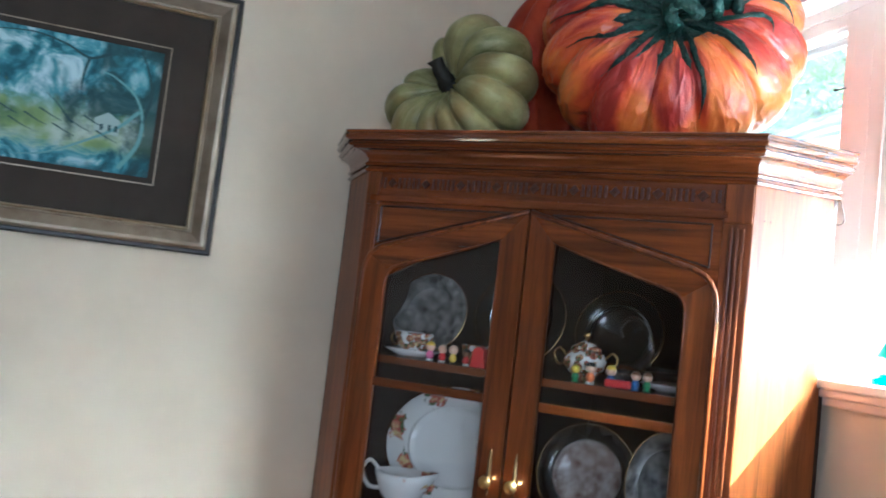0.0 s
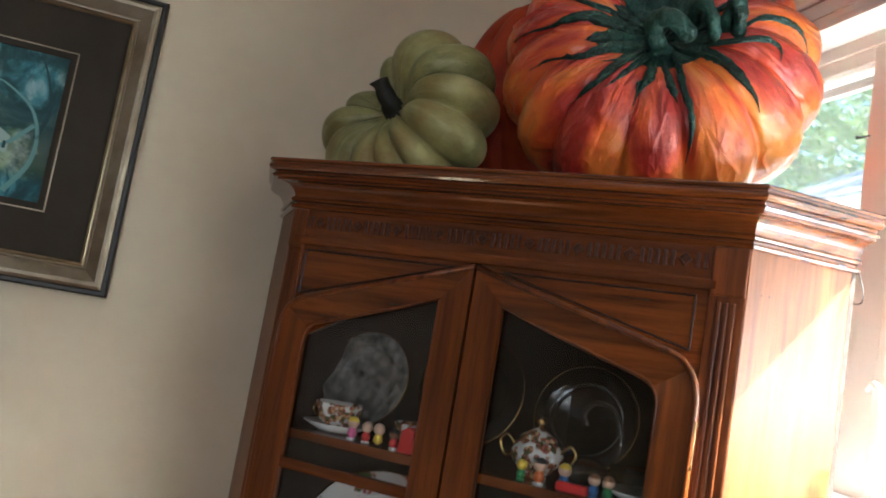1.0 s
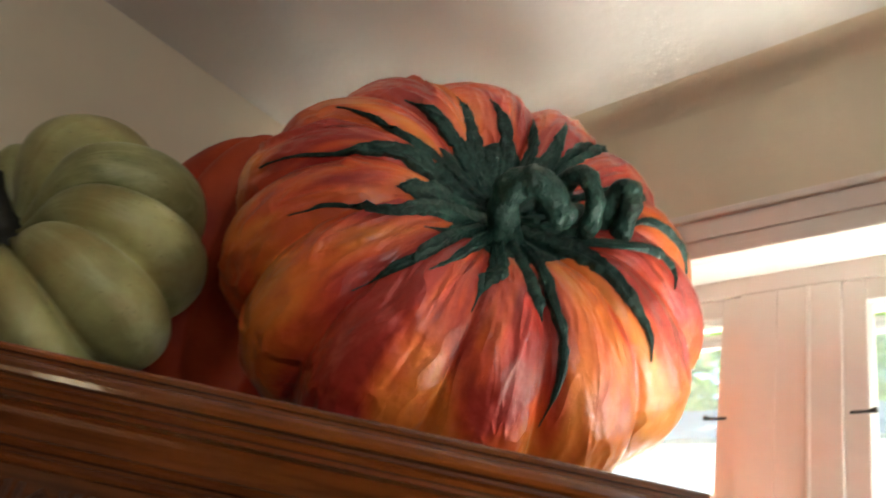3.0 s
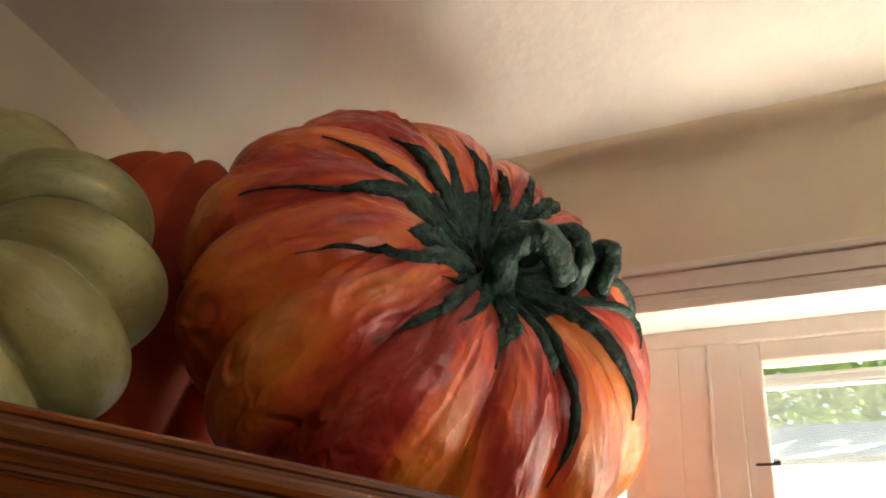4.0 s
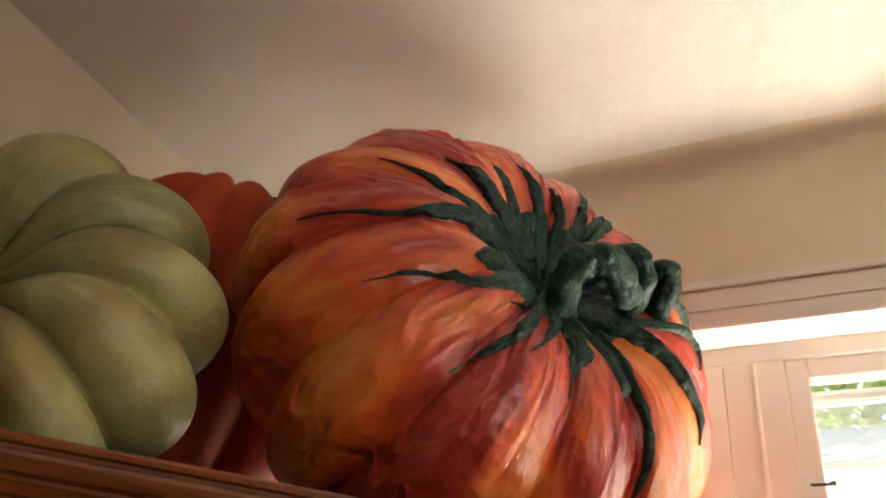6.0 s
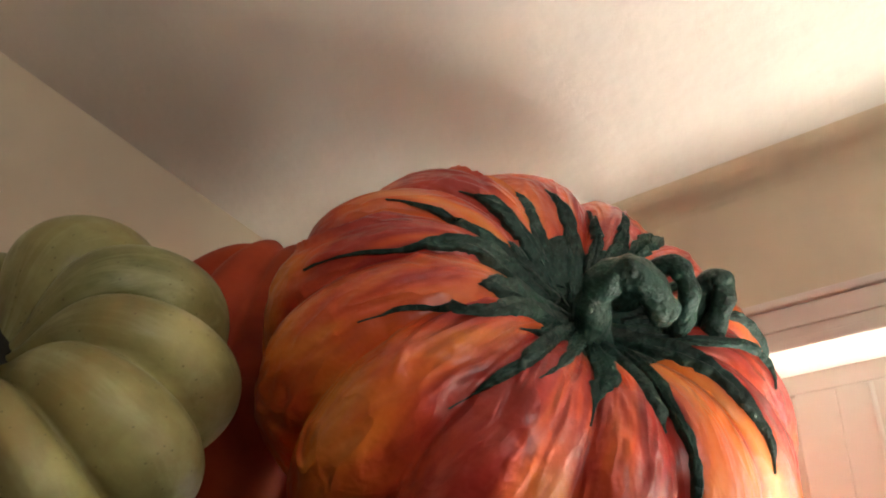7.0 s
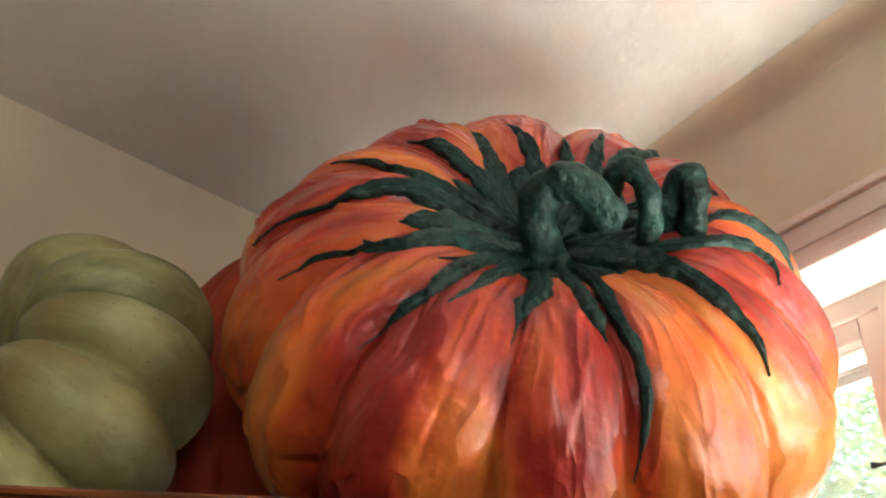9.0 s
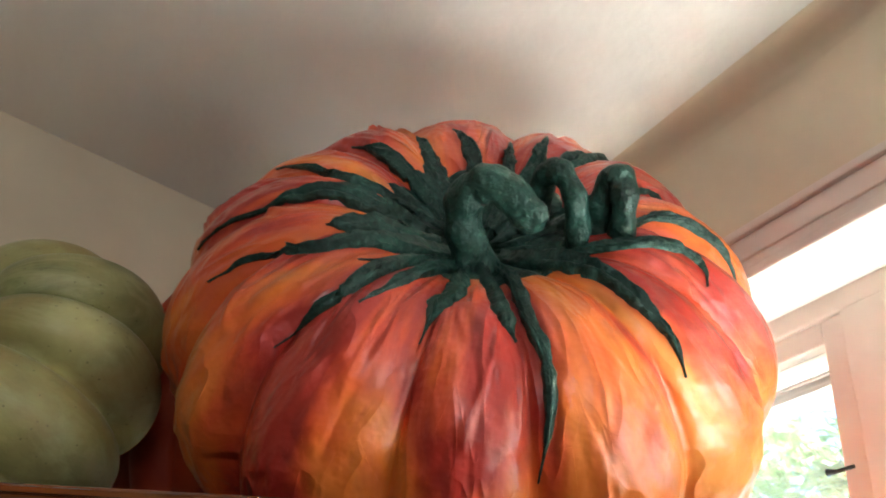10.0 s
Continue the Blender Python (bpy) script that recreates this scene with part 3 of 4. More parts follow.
crease = node(orange, "ShaderNodeTexNoise", Scale=26.0, Detail=3.0, Roughness=0.5)
link(orange, tex.outputs["Object"], crease.inputs["Vector"])
wrinkle = node(orange, "ShaderNodeTexNoise", Scale=2.6, Detail=2.0, Roughness=0.4, Distortion=0.5)
link(orange, wide.outputs["Vector"], wrinkle.inputs["Vector"])
off = orange.node_tree.nodes.new("ShaderNodeMath")
off.operation = "SUBTRACT"
off.inputs[1].default_value = 0.5
link(orange, wrinkle.outputs["Fac"], off.inputs[0])
sharp = orange.node_tree.nodes.new("ShaderNodeMath")
sharp.operation = "ABSOLUTE"
link(orange, off.outputs[0], sharp.inputs[0])
relief = orange.node_tree.nodes.new("ShaderNodeMath")
relief.operation = "MULTIPLY_ADD"
relief.inputs[1].default_value = -3.6
link(orange, sharp.outputs[0], relief.inputs[0])
link(orange, crease.outputs["Fac"], relief.inputs[2])
strips = node(orange, "ShaderNodeTexVoronoi", Scale=3.4)
link(orange, wide.outputs["Vector"], strips.inputs["Vector"])
torn = orange.node_tree.nodes.new("ShaderNodeSeparateColor")
link(orange, strips.outputs["Color"], torn.inputs[0])
layers = orange.node_tree.nodes.new("ShaderNodeMath")
layers.operation = "MULTIPLY_ADD"
layers.inputs[1].default_value = 0.55
link(orange, torn.outputs[0], layers.inputs[0])
link(orange, relief.outputs[0], layers.inputs[2])
bump(orange, layers.outputs[0], 0.8, 0.008)
shader(orange).inputs["Coat Weight"].default_value = 0.5
shader(orange).inputs["Coat Roughness"].default_value = 0.22
shader(orange).inputs["Specular IOR Level"].default_value = 0.4
green_leaf = mottled("leaf_paint", (0.004, 0.018, 0.013), (0.022, 0.086, 0.064), 24, 0.46, 70, 0.010, 0.9)
wash = node(green_leaf, "ShaderNodeTexNoise", Scale=130.0, Detail=4.0, Roughness=0.7)
link(green_leaf, coords(green_leaf), wash.inputs["Vector"])
was = shader(green_leaf).inputs["Base Color"].links[0].from_socket
link(green_leaf, mix(green_leaf, ramp(green_leaf, wash.outputs["Fac"], [(0.52, (0, 0, 0)), (0.70, (0.4, 0.4, 0.4))]), was, (0.06, 0.18, 0.13)), shader(green_leaf).inputs["Base Color"])
sage = mottled("sage_glaze", (0.135, 0.140, 0.048), (0.39, 0.365, 0.15), 9, 0.42, 38, 0.003, 0.7)
tan_n = node(sage, "ShaderNodeTexNoise", Scale=5.0, Detail=4.0, Roughness=0.65, Distortion=0.7)
link(sage, coords(sage, (1, 1, 1), (0.4, 0.2, 0)), tan_n.inputs["Vector"])
speck = node(sage, "ShaderNodeTexVoronoi", Scale=95.0)
link(sage, coords(sage), speck.inputs["Vector"])
was = shader(sage).inputs["Base Color"].links[0].from_socket
streak = node(sage, "ShaderNodeTexNoise", Scale=9.0, Detail=6.0, Roughness=0.65, Distortion=0.6)
flat = sage.node_tree.nodes.new("ShaderNodeVectorMath")
flat.operation = "MULTIPLY"
flat.inputs[1].default_value = (1, 1, 0)
link(sage, coords(sage), flat.inputs[0])
unit = sage.node_tree.nodes.new("ShaderNodeVectorMath")
unit.operation = "NORMALIZE"
link(sage, flat.outputs["Vector"], unit.inputs[0])
along = sage.node_tree.nodes.new("ShaderNodeVectorMath")
along.operation = "MULTIPLY_ADD"
along.inputs[1].default_value = (0.8, 0.8, 0.8)
link(sage, unit.outputs["Vector"], along.inputs[0])
link(sage, coords(sage, (0.5, 0.5, 1.6)), along.inputs[2])
link(sage, along.outputs["Vector"], streak.inputs["Vector"])
was = mix(sage, ramp(sage, streak.outputs["Fac"], [(0.47, (0, 0, 0)), (0.68, (0.6, 0.6, 0.6))]), was, (0.42, 0.41, 0.22))
worn = mix(sage, ramp(sage, tan_n.outputs["Fac"], [(0.47, (0, 0, 0)), (0.64, (0.8, 0.8, 0.8))]), was, (0.27, 0.185, 0.06))
link(sage, mix(sage, ramp(sage, speck.outputs["Distance"], [(0.07, (0.6, 0.6, 0.6)), (0.13, (0, 0, 0))]), worn, (0.09, 0.07, 0.03)), shader(sage).inputs["Base Color"])
red_skin = mottled("red_orange_glaze", (0.26, 0.024, 0.010), (0.46, 0.062, 0.016), 9, 0.6, 60, 0.001, 0.3)
shader(red_skin).inputs["Specular IOR Level"].default_value = 0.25
stem_brown = mottled("dark_stem", (0.010, 0.010, 0.008), (0.035, 0.032, 0.022), 30, 0.6, 100, 0.002, 0.6)

m = frame_of((1.114, 1.706, 2.218), 239.1, 17.4)
big = tagged(new("pumpkin"), "large papier-mache pumpkin painted orange and red with a curly green stem", "pumpkin")
big.matrix_world = m
CREASES = [208, 231, 261, 285, 316, 341, 3, 27, 55, 83, 119, 146, 165, 184]
big_skin = gourd(0.317, 0.196, CREASES, 0.105, 0.090, 0.115, 0.0098, power=0.75, squash=0.985, low=0.50)
part("shell", skin_mesh(big_skin, m, 560, 230, TOP + 0.001), orange, big, "", True)


def strap(skin, spine, seed):
    """A painted leaf strip over the skin; the spine is (degrees round the stem, metres from it, half width in mm)."""
    bm = bmesh.new()
    rows = []
    line = spline([(radians(th), rho * 10, w) for th, rho, w in spine], 9)
    n = len(line) - 1
    for i, (theta, rho, w) in enumerate(line):
        rho, t = max(0.012, rho / 10), i / n
        w *= 1.1 * (1 - t ** 6) + 0.05
        phi = math.asin(min(0.999, rho / 0.317))
        half = max(0.0008, w / 1000 * (1 + 0.45 * noise.noise(Vector((t * 6, seed, 0))) + 0.40 * noise.noise(Vector((t * 21, seed, 5)))))
        row = []
        for k in range(-4, 5):
            th = theta + min(0.6, half / rho) * k / 4
            p = skin(th, phi)
            out = (skin(th, phi + 0.02) - skin(th, phi - 0.02)).cross(skin(th + 0.02, phi) - skin(th - 0.02, phi)).normalized()
            if out.z < 0:
                out = -out
            body = min(1.0, half / 0.005)
            lift = body * (0.0056 * (1 - (abs(k) / 4) ** 4) + 0.0030 * math.sin(k * 2.4 + seed) * (abs(k) < 4)) - 0.0025 * (abs(k) == 4) + 0.0010
            lift += body * (0.0022 * noise.noise(p * 80) + 0.0028 * noise.noise(Vector((k * 0.9, t * 5, seed * 3))))
            row.append(bm.verts.new(p + out * lift))
        rows.append(row)
    for a, b in zip(rows, rows[1:]):
        for k in range(8):
            bm.faces.new((a[k], a[k + 1], b[k + 1], b[k]))
    return bm


def leaf(*spine):
    part("leaf", strap(big_skin, spine, spine[-1][0] * 0.37), green_leaf, big, "", True)


leaf((222, 0.03, 8), (222, 0.06, 11), (217, 0.127, 10), (216, 0.17, 5), (206, 0.219, 4.3), (203, 0.267, 1))
leaf((202, 0.03, 9), (202, 0.085, 14), (202, 0.130, 12), (202, 0.154, 3))
leaf((177, 0.03, 7), (180, 0.085, 10), (179, 0.141, 11), (181, 0.173, 6), (183, 0.225, 4), (180, 0.300, 1.5))
leaf((156, 0.03, 6), (162, 0.080, 8), (168, 0.126, 6), (164, 0.181, 5), (160, 0.246, 1.5))
leaf((137, 0.03, 5), (140, 0.092, 7), (141, 0.142, 7.5), (143, 0.198, 2))
leaf((120, 0.03, 5), (121, 0.078, 9), (121, 0.128, 9), (118, 0.195, 2.5))
leaf((96, 0.03, 6), (96, 0.085, 9), (101, 0.129, 9), (106, 0.166, 1.5))
leaf((77, 0.03, 6), (78, 0.110, 6), (81, 0.143, 5), (83, 0.190, 1.5))
leaf((64, 0.03, 7), (64, 0.105, 10), (67, 0.140, 9), (70, 0.175, 2))
leaf((54, 0.03, 7), (55, 0.120, 9), (54, 0.178, 12), (52, 0.235, 5))
leaf((29, 0.04, 4), (29, 0.133, 4.7), (29, 0.170, 4), (27, 0.250, 1.5))
leaf((1, 0.05, 4), (3, 0.141, 4.6), (9, 0.175, 5.2), (10, 0.225, 5), (8, 0.262, 4), (4, 0.292, 1.2))
leaf((340, 0.05, 5), (344, 0.110, 5), (347, 0.144, 5), (352, 0.179, 4.5), (352, 0.209, 4.3), (346, 0.226, 1))
leaf((325, 0.03, 7), (325, 0.090, 10), (325, 0.131, 10), (323, 0.181, 9), (322, 0.225, 5), (320, 0.255, 1))
leaf((300, 0.03, 5), (294, 0.074, 5.5), (289, 0.152, 5.8), (290, 0.201, 5.6), (289, 0.242, 6), (286, 0.292, 1.2))
leaf((277, 0.03, 5), (277, 0.083, 5.4), (280, 0.146, 7), (282, 0.170, 5.5), (284, 0.192, 1))
leaf((266, 0.03, 6), (265, 0.065, 6.5), (265, 0.136, 9), (261, 0.156, 9.4), (260, 0.204, 1))
leaf((251, 0.03, 5), (250, 0.080, 6.4), (246, 0.148, 5), (242, 0.184, 1.4))
leaf((239, 0.03, 6), (239, 0.072, 6.6), (237, 0.163, 6), (234, 0.208, 4.4), (230, 0.256, 1))
leaf((228, 0.03, 4), (229, 0.060, 4.6), (231, 0.111, 4.4), (226, 0.147, 1.5))


def calyx_mesh(skin):
    """The ragged green star round the stem."""
    bm = bmesh.new()
    rows, n = [], 300
    for i in range(13):
        row = []
        for j in range(n):
            th = 2 * math.pi * j / n
            reach = 0.068 + 0.030 * max(0.0, math.cos(th - radians(160))) + 0.026 * noise.noise(Vector((math.cos(th) * 5, math.sin(th) * 5, 1.3)))
            reach += 0.016 * noise.noise(Vector((math.cos(th) * 16, math.sin(th) * 16, 4.3)))
            phi = 0.02 + (math.asin(max(0.1, reach) / 0.317 if reach > 0.05 else 0.16) - 0.02) * i / 12
            p = skin(th, phi)
            lift = (0.0035 + 0.002 * noise.noise(p * 60) + 0.0025 * noise.noise(Vector((th * 9, 0, phi)))) * (1 if i < 12 else -0.3)
            row.append(bm.verts.new(p + Vector((0, 0, 1)).lerp(p.normalized(), 0.4).normalized() * lift))
        rows.append(row)
    for a, b in zip(rows, rows[1:]):
        for j in range(n):
            k = (j + 1) % n
            bm.faces.new((a[j], a[k], b[k], b[j]))
    bm.faces.new(rows[0])
    return bm


part("calyx", calyx_mesh(big_skin), green_leaf, big, "ragged green leaf star round the stem", True)
stem = new("stem")
stem.parent = big
stem["label"] = "dark green curled stem in three loops"
LOOPS = [[(0.004, -0.046, 0.112), (-0.006, -0.041, 0.136), (-0.015, -0.032, 0.163), (-0.011, -0.027, 0.191), (0.006, -0.030, 0.203), (0.026, -0.038, 0.200), (0.042, -0.047, 0.188), (0.050, -0.053, 0.172)],
         [(0.052, 0.030, 0.120), (0.055, 0.026, 0.164), (0.058, 0.020, 0.189), (0.067, 0.009, 0.202), (0.080, -0.006, 0.196), (0.090, -0.017, 0.172), (0.096, -0.024, 0.128)],
         [(0.114, -0.002, 0.116), (0.115, 0.012, 0.160), (0.120, 0.021, 0.190), (0.128, 0.014, 0.196), (0.134, -0.004, 0.176), (0.135, -0.020, 0.132)]]
for pts, thick in zip(LOOPS, (0.0176, 0.0120, 0.0138)):
    part("loop", tube(spline(pts, 8), lambda t, k=thick: k * (1.05 - 0.12 * t + 0.22 * math.exp(-(t / 0.14) ** 2) + 0.05 * math.sin(37 * t) + (0 if t < 0.93 else -4.5 * (t - 0.93))), 20, 0.22), green_leaf, stem, "", True)

m = frame_of((0.694, 2.043, 2.086), 213.3, 11.8)
green = tagged(new("pumpkin"), "sage-green deeply ribbed pumpkin with a short dark stem", "pumpkin")
green.matrix_world = m
RIBS = [24, 56, 104, 140, 180, 215, 257, 283, 304, 325, 357]
green_skin = gourd(0.231, 0.149, RIBS, 0.23, 0.102, 0.090, power=0.55, squash=0.98, dent=(142, 38, 0.40))
part("shell", skin_mesh(green_skin, m, 300, 120, TOP + 0.001), sage, green, "", True)
part("stem", tube(spline([(0, 0, 0.02), (0.0, 0.002, 0.050), (-0.003, 0.012, 0.072), (-0.010, 0.028, 0.090), (-0.016, 0.042, 0.101)], 6), lambda t: 0.038 - 0.056 * t + 0.040 * t * t, 14, 0.3), stem_brown, green, "short dark twisted stem", True)

m = frame_of((1.04, 2.12, 2.225), 240, 80)
red = tagged(new("pumpkin"), "red-orange ribbed pumpkin standing behind the others", "pumpkin")
red.matrix_world = m
red_skin_f = gourd(0.204, 0.262, [k * 36 + 8 * math.sin(k * 2.3) for k in range(10)], 0.13, 0.05, 0.05)
part("shell", skin_mesh(red_skin_f, m, 160, 70, TOP + 0.001), red_skin, red, "", True)

# ---- picture ----
picture = tagged(new("framed_picture"), "framed blue-green watercolour landscape with dark mat on the wall", "picture")
PW, PH = 0.98, 0.717
picture.matrix_world = pose(0.133 - PW / 2, WALL_Y - 0.004, 1.579, 1.5, 0, 0)
bronze = mottled("bronze_frame", (0.22, 0.17, 0.115), (0.36, 0.30, 0.22), 12, 0.36, 90, 0.0006, 0.3, 0.55)
gold = mottled("gilt", (0.34, 0.27, 0.17), (0.48, 0.40, 0.27), 30, 0.32, 90, 0.0004, 0.3, 0.9)
black_edge = mottled("black_edge", (0.012, 0.010, 0.009), (0.03, 0.026, 0.022), 30, 0.4, 90, 0.0004, 0.3)
mat_board = mottled("dark_mat", (0.030, 0.022, 0.014), (0.045, 0.033, 0.022), 6, 0.8, 300, 0.0003, 0.3)


def frame_ring(profile):
    """A mitred frame: the profile is (inset, towards the room)."""
    bm = bmesh.new()
    rows = []
    for sx, sz in ((-1, 0), (1, 0), (1, 1), (-1, 1)):
        rows.append([bm.verts.new((sx * (PW / 2 - o), -d, o if sz == 0 else PH - o)) for o, d in profile])
    for k in range(4):
        a, b = rows[k], rows[(k + 1) % 4]
        for i in range(len(profile)):
            j = (i + 1) % len(profile)
            bm.faces.new((a[i], a[j], b[j], b[i]))
    return bm


part("edge", frame_ring([(0.0, 0.001), (0.0, 0.024), (0.004, 0.030), (0.012, 0.030), (0.014, 0.026), (0.014, 0.001)]), black_edge, picture, "black outer edge")
part("frame", frame_ring([(0.0145, 0.001), (0.0145, 0.030), (0.022, 0.034), (0.030, 0.033), (0.056, 0.020), (0.058, 0.022), (0.062, 0.021), (0.062, 0.001)]), bronze, picture)
part("lip", frame_ring([(0.0625, 0.001), (0.0625, 0.019), (0.066, 0.021), (0.071, 0.017), (0.071, 0.001)]), gold, picture, "thin gilt inner lip")
part("mat", frame_ring([(0.069, 0.002), (0.069, 0.009), (0.187, 0.009), (0.187, 0.002)]), mat_board, picture, "dark brown mat")
part("fillet", frame_ring([(0.169, 0.0095), (0.169, 0.011), (0.172, 0.011), (0.172, 0.0095)]), bronze, picture, "thin bronze fillet")
art = material("watercolour", (0.2, 0.4, 0.45), 0.7)
v = coords(art, (1, 1, 1))
big_n = node(art, "ShaderNodeTexNoise", Scale=9.0, Detail=8.0, Roughness=0.62, Distortion=1.6)
link(art, v, big_n.inputs["Vector"])
wash = ramp(art, big_n.outputs["Fac"], [(0.27, (0.006, 0.04, 0.055)), (0.40, (0.02, 0.12, 0.16)), (0.49, (0.10, 0.32, 0.40)), (0.62, (0.55, 0.72, 0.76))])
sx = art.node_tree.nodes.new("ShaderNodeSeparateXYZ")
link(art, v, sx.inputs[0])
bank = node(art, "ShaderNodeTexNoise", Scale=9.0, Detail=4.0)
link(art, v, bank.inputs["Vector"])
bank_c = ramp(art, bank.outputs["Fac"], [(0.35, (0.06, 0.15, 0.08)), (0.5, (0.24, 0.36, 0.14)), (0.65, (0.48, 0.60, 0.52))])
height = art.node_tree.nodes.new("ShaderNodeMath")
height.operation = "MULTIPLY_ADD"
height.inputs[1].default_value = 0.16
link(art, big_n.outputs["Fac"], height.inputs[0])
link(art, sx.outputs["Z"], height.inputs[2])
low = ramp(art, height.outputs[0], [(0.30, (0, 0, 0)), (0.335, (1, 1, 1)), (0.40, (1, 1, 1)), (0.45, (0, 0, 0))])
shade_n = node(art, "ShaderNodeTexNoise", Scale=7.0, Detail=6.0, Roughness=0.6)
link(art, v, shade_n.inputs["Vector"])
east = art.node_tree.nodes.new("ShaderNodeMath")
east.operation = "MULTIPLY_ADD"
east.inputs[1].default_value = 0.8
link(art, sx.outputs["X"], east.inputs[0])
link(art, shade_n.outputs["Fac"], east.inputs[2])
trees = ramp(art, east.outputs[0], [(0.60, (0, 0, 0)), (0.70, (0.85, 0.85, 0.85))])
link(art, mix(art, trees, mix(art, low, wash, bank_c), (0.012, 0.055, 0.058)), shader(art).inputs["Base Color"])
part("painting", box(-PW / 2 + 0.184, PW / 2 - 0.184, -0.006, -0.002, 0.184, PH - 0.184), art, picture, "blue and green watercolour of trees and a cottage by water")
ink = material("ink_wash", (0.02, 0.07, 0.08), 0.7)
pale = material("pale_wash", (0.17, 0.36, 0.38), 0.7)


def stroke(points, wide, mat):
    line = spline([(x, 0, z) for x, z in points], 8)
    n = len(line)
    left, right = [], []
    for i, p in enumerate(line):
        d = (line[min(i + 1, n - 1)] - line[max(i - 1, 0)]).normalized()
        w = wide * (1 - 0.8 * i / n)
        left.append((p.x - d.z * w, p.z + d.x * w))
        right.append((p.x + d.z * w, p.z - d.x * w))
    part("brush_stroke", prism(left + right[::-1], -0.0075, -0.0063, "y"), mat, picture)


stroke([(0.225, 0.20), (0.265, 0.27), (0.27, 0.34), (0.245, 0.40), (0.19, 0.44), (0.16, 0.45)], 0.006, pale)
stroke([(0.268, 0.33), (0.285, 0.40), (0.27, 0.47), (0.245, 0.525)], 0.006, ink)
stroke([(0.26, 0.36), (0.20, 0.30), (0.06, 0.22), (-0.02, 0.20)], 0.005, pale)
stroke([(0.17, 0.50), (0.12, 0.48), (0.06, 0.505), (-0.02, 0.52), (-0.12, 0.51)], 0.004, ink)
stroke([(0.12, 0.48), (0.11, 0.42), (0.115, 0.37)], 0.004, ink)
stroke([(0.10, 0.30), (0.06, 0.345), (0.03, 0.37)], 0.0025, ink)
for k in range(9):
    x = -0.12 + 0.035 * k
    stroke([(x, 0.31 + 0.02 * math.sin(k * 2.1)), (x + 0.03, 0.295 + 0.02 * math.sin(k * 2.1)), (x + 0.055, 0.285 + 0.02 * math.sin(k * 2.1))], 0.0022, ink)
cottage = [(0.155, 0.29), (0.215, 0.285), (0.217, 0.325), (0.185, 0.345), (0.152, 0.325)]
part("brush_stroke", prism(cottage, -0.0073, -0.0063, "y"), material("paper_white", (0.40, 0.52, 0.50), 0.7), picture)
for x in (0.168, 0.188, 0.204):
    part("brush_stroke", prism([(x, 0.295), (x + 0.007, 0.295), (x + 0.007, 0.312), (x, 0.312)], -0.0078, -0.0074, "y"), ink, picture)

# ---- china in the cabinet ----
china = material("bone_china", (0.78, 0.76, 0.72), 0.18)


def rose_ware(name, scale, cut, fine=45.0):
    """White china with sprays of red, gold and green flowers."""
    m = material(name, (0.78, 0.76, 0.72), 0.18)
    v = coords(m)
    spots = node(m, "ShaderNodeTexVoronoi", Scale=scale, Randomness=1.0)
    link(m, v, spots.inputs["Vector"])
    tint = node(m, "ShaderNodeTexNoise", Scale=fine, Detail=3.0)
    link(m, v, tint.inputs["Vector"])
    edge = node(m, "ShaderNodeTexNoise", Scale=60.0, Detail=2.0)
    link(m, v, edge.inputs["Vector"])
    rag = m.node_tree.nodes.new("ShaderNodeMath")
    rag.operation = "MULTIPLY_ADD"
    rag.inputs[1].default_value = 0.7
    link(m, edge.outputs["Fac"], rag.inputs[0])
    link(m, spots.outputs["Distance"], rag.inputs[2])
    flowers = ramp(m, tint.outputs["Fac"], [(0.42, (0.07, 0.12, 0.04)), (0.48, (0.36, 0.05, 0.04)), (0.54, (0.48, 0.20, 0.12)), (0.61, (0.60, 0.46, 0.22))])
    where = ramp(m, rag.outputs[0], [(cut, (1, 1, 1)), (cut + 0.06, (0, 0, 0))])
    link(m, mix(m, where, (0.78, 0.76, 0.72), flowers), shader(m).inputs["Base Color"])
    return m


rose_china = rose_ware("rose_china", 11.0, 0.66)
rose_dense = rose_ware("rose_china_full", 62.0, 0.95, 110.0)
smoky_china = mottled("transfer_print", (0.02, 0.018, 0.016), (0.36, 0.34, 0.31), 34, 0.25, 90, 0.0004, 0.2)
smoky_rose = mottled("brown_print", (0.10, 0.035, 0.02), (0.42, 0.38, 0.34), 30, 0.25, 90, 0.0004, 0.2)
cut_glass = material("cut_glass", (0.96, 0.98, 0.98), 0.05)
shader(cut_glass).inputs["Transmission Weight"].default_value = 1.0
gilt = material("gilt_line", (0.75, 0.50, 0.18), 0.25, 1.0)


def in_cabinet(ob, x, y, z, rx=0, rz=0):
    ob.matrix_world = CAB @ pose(x, y, z, rx, 0, rz)
    return ob


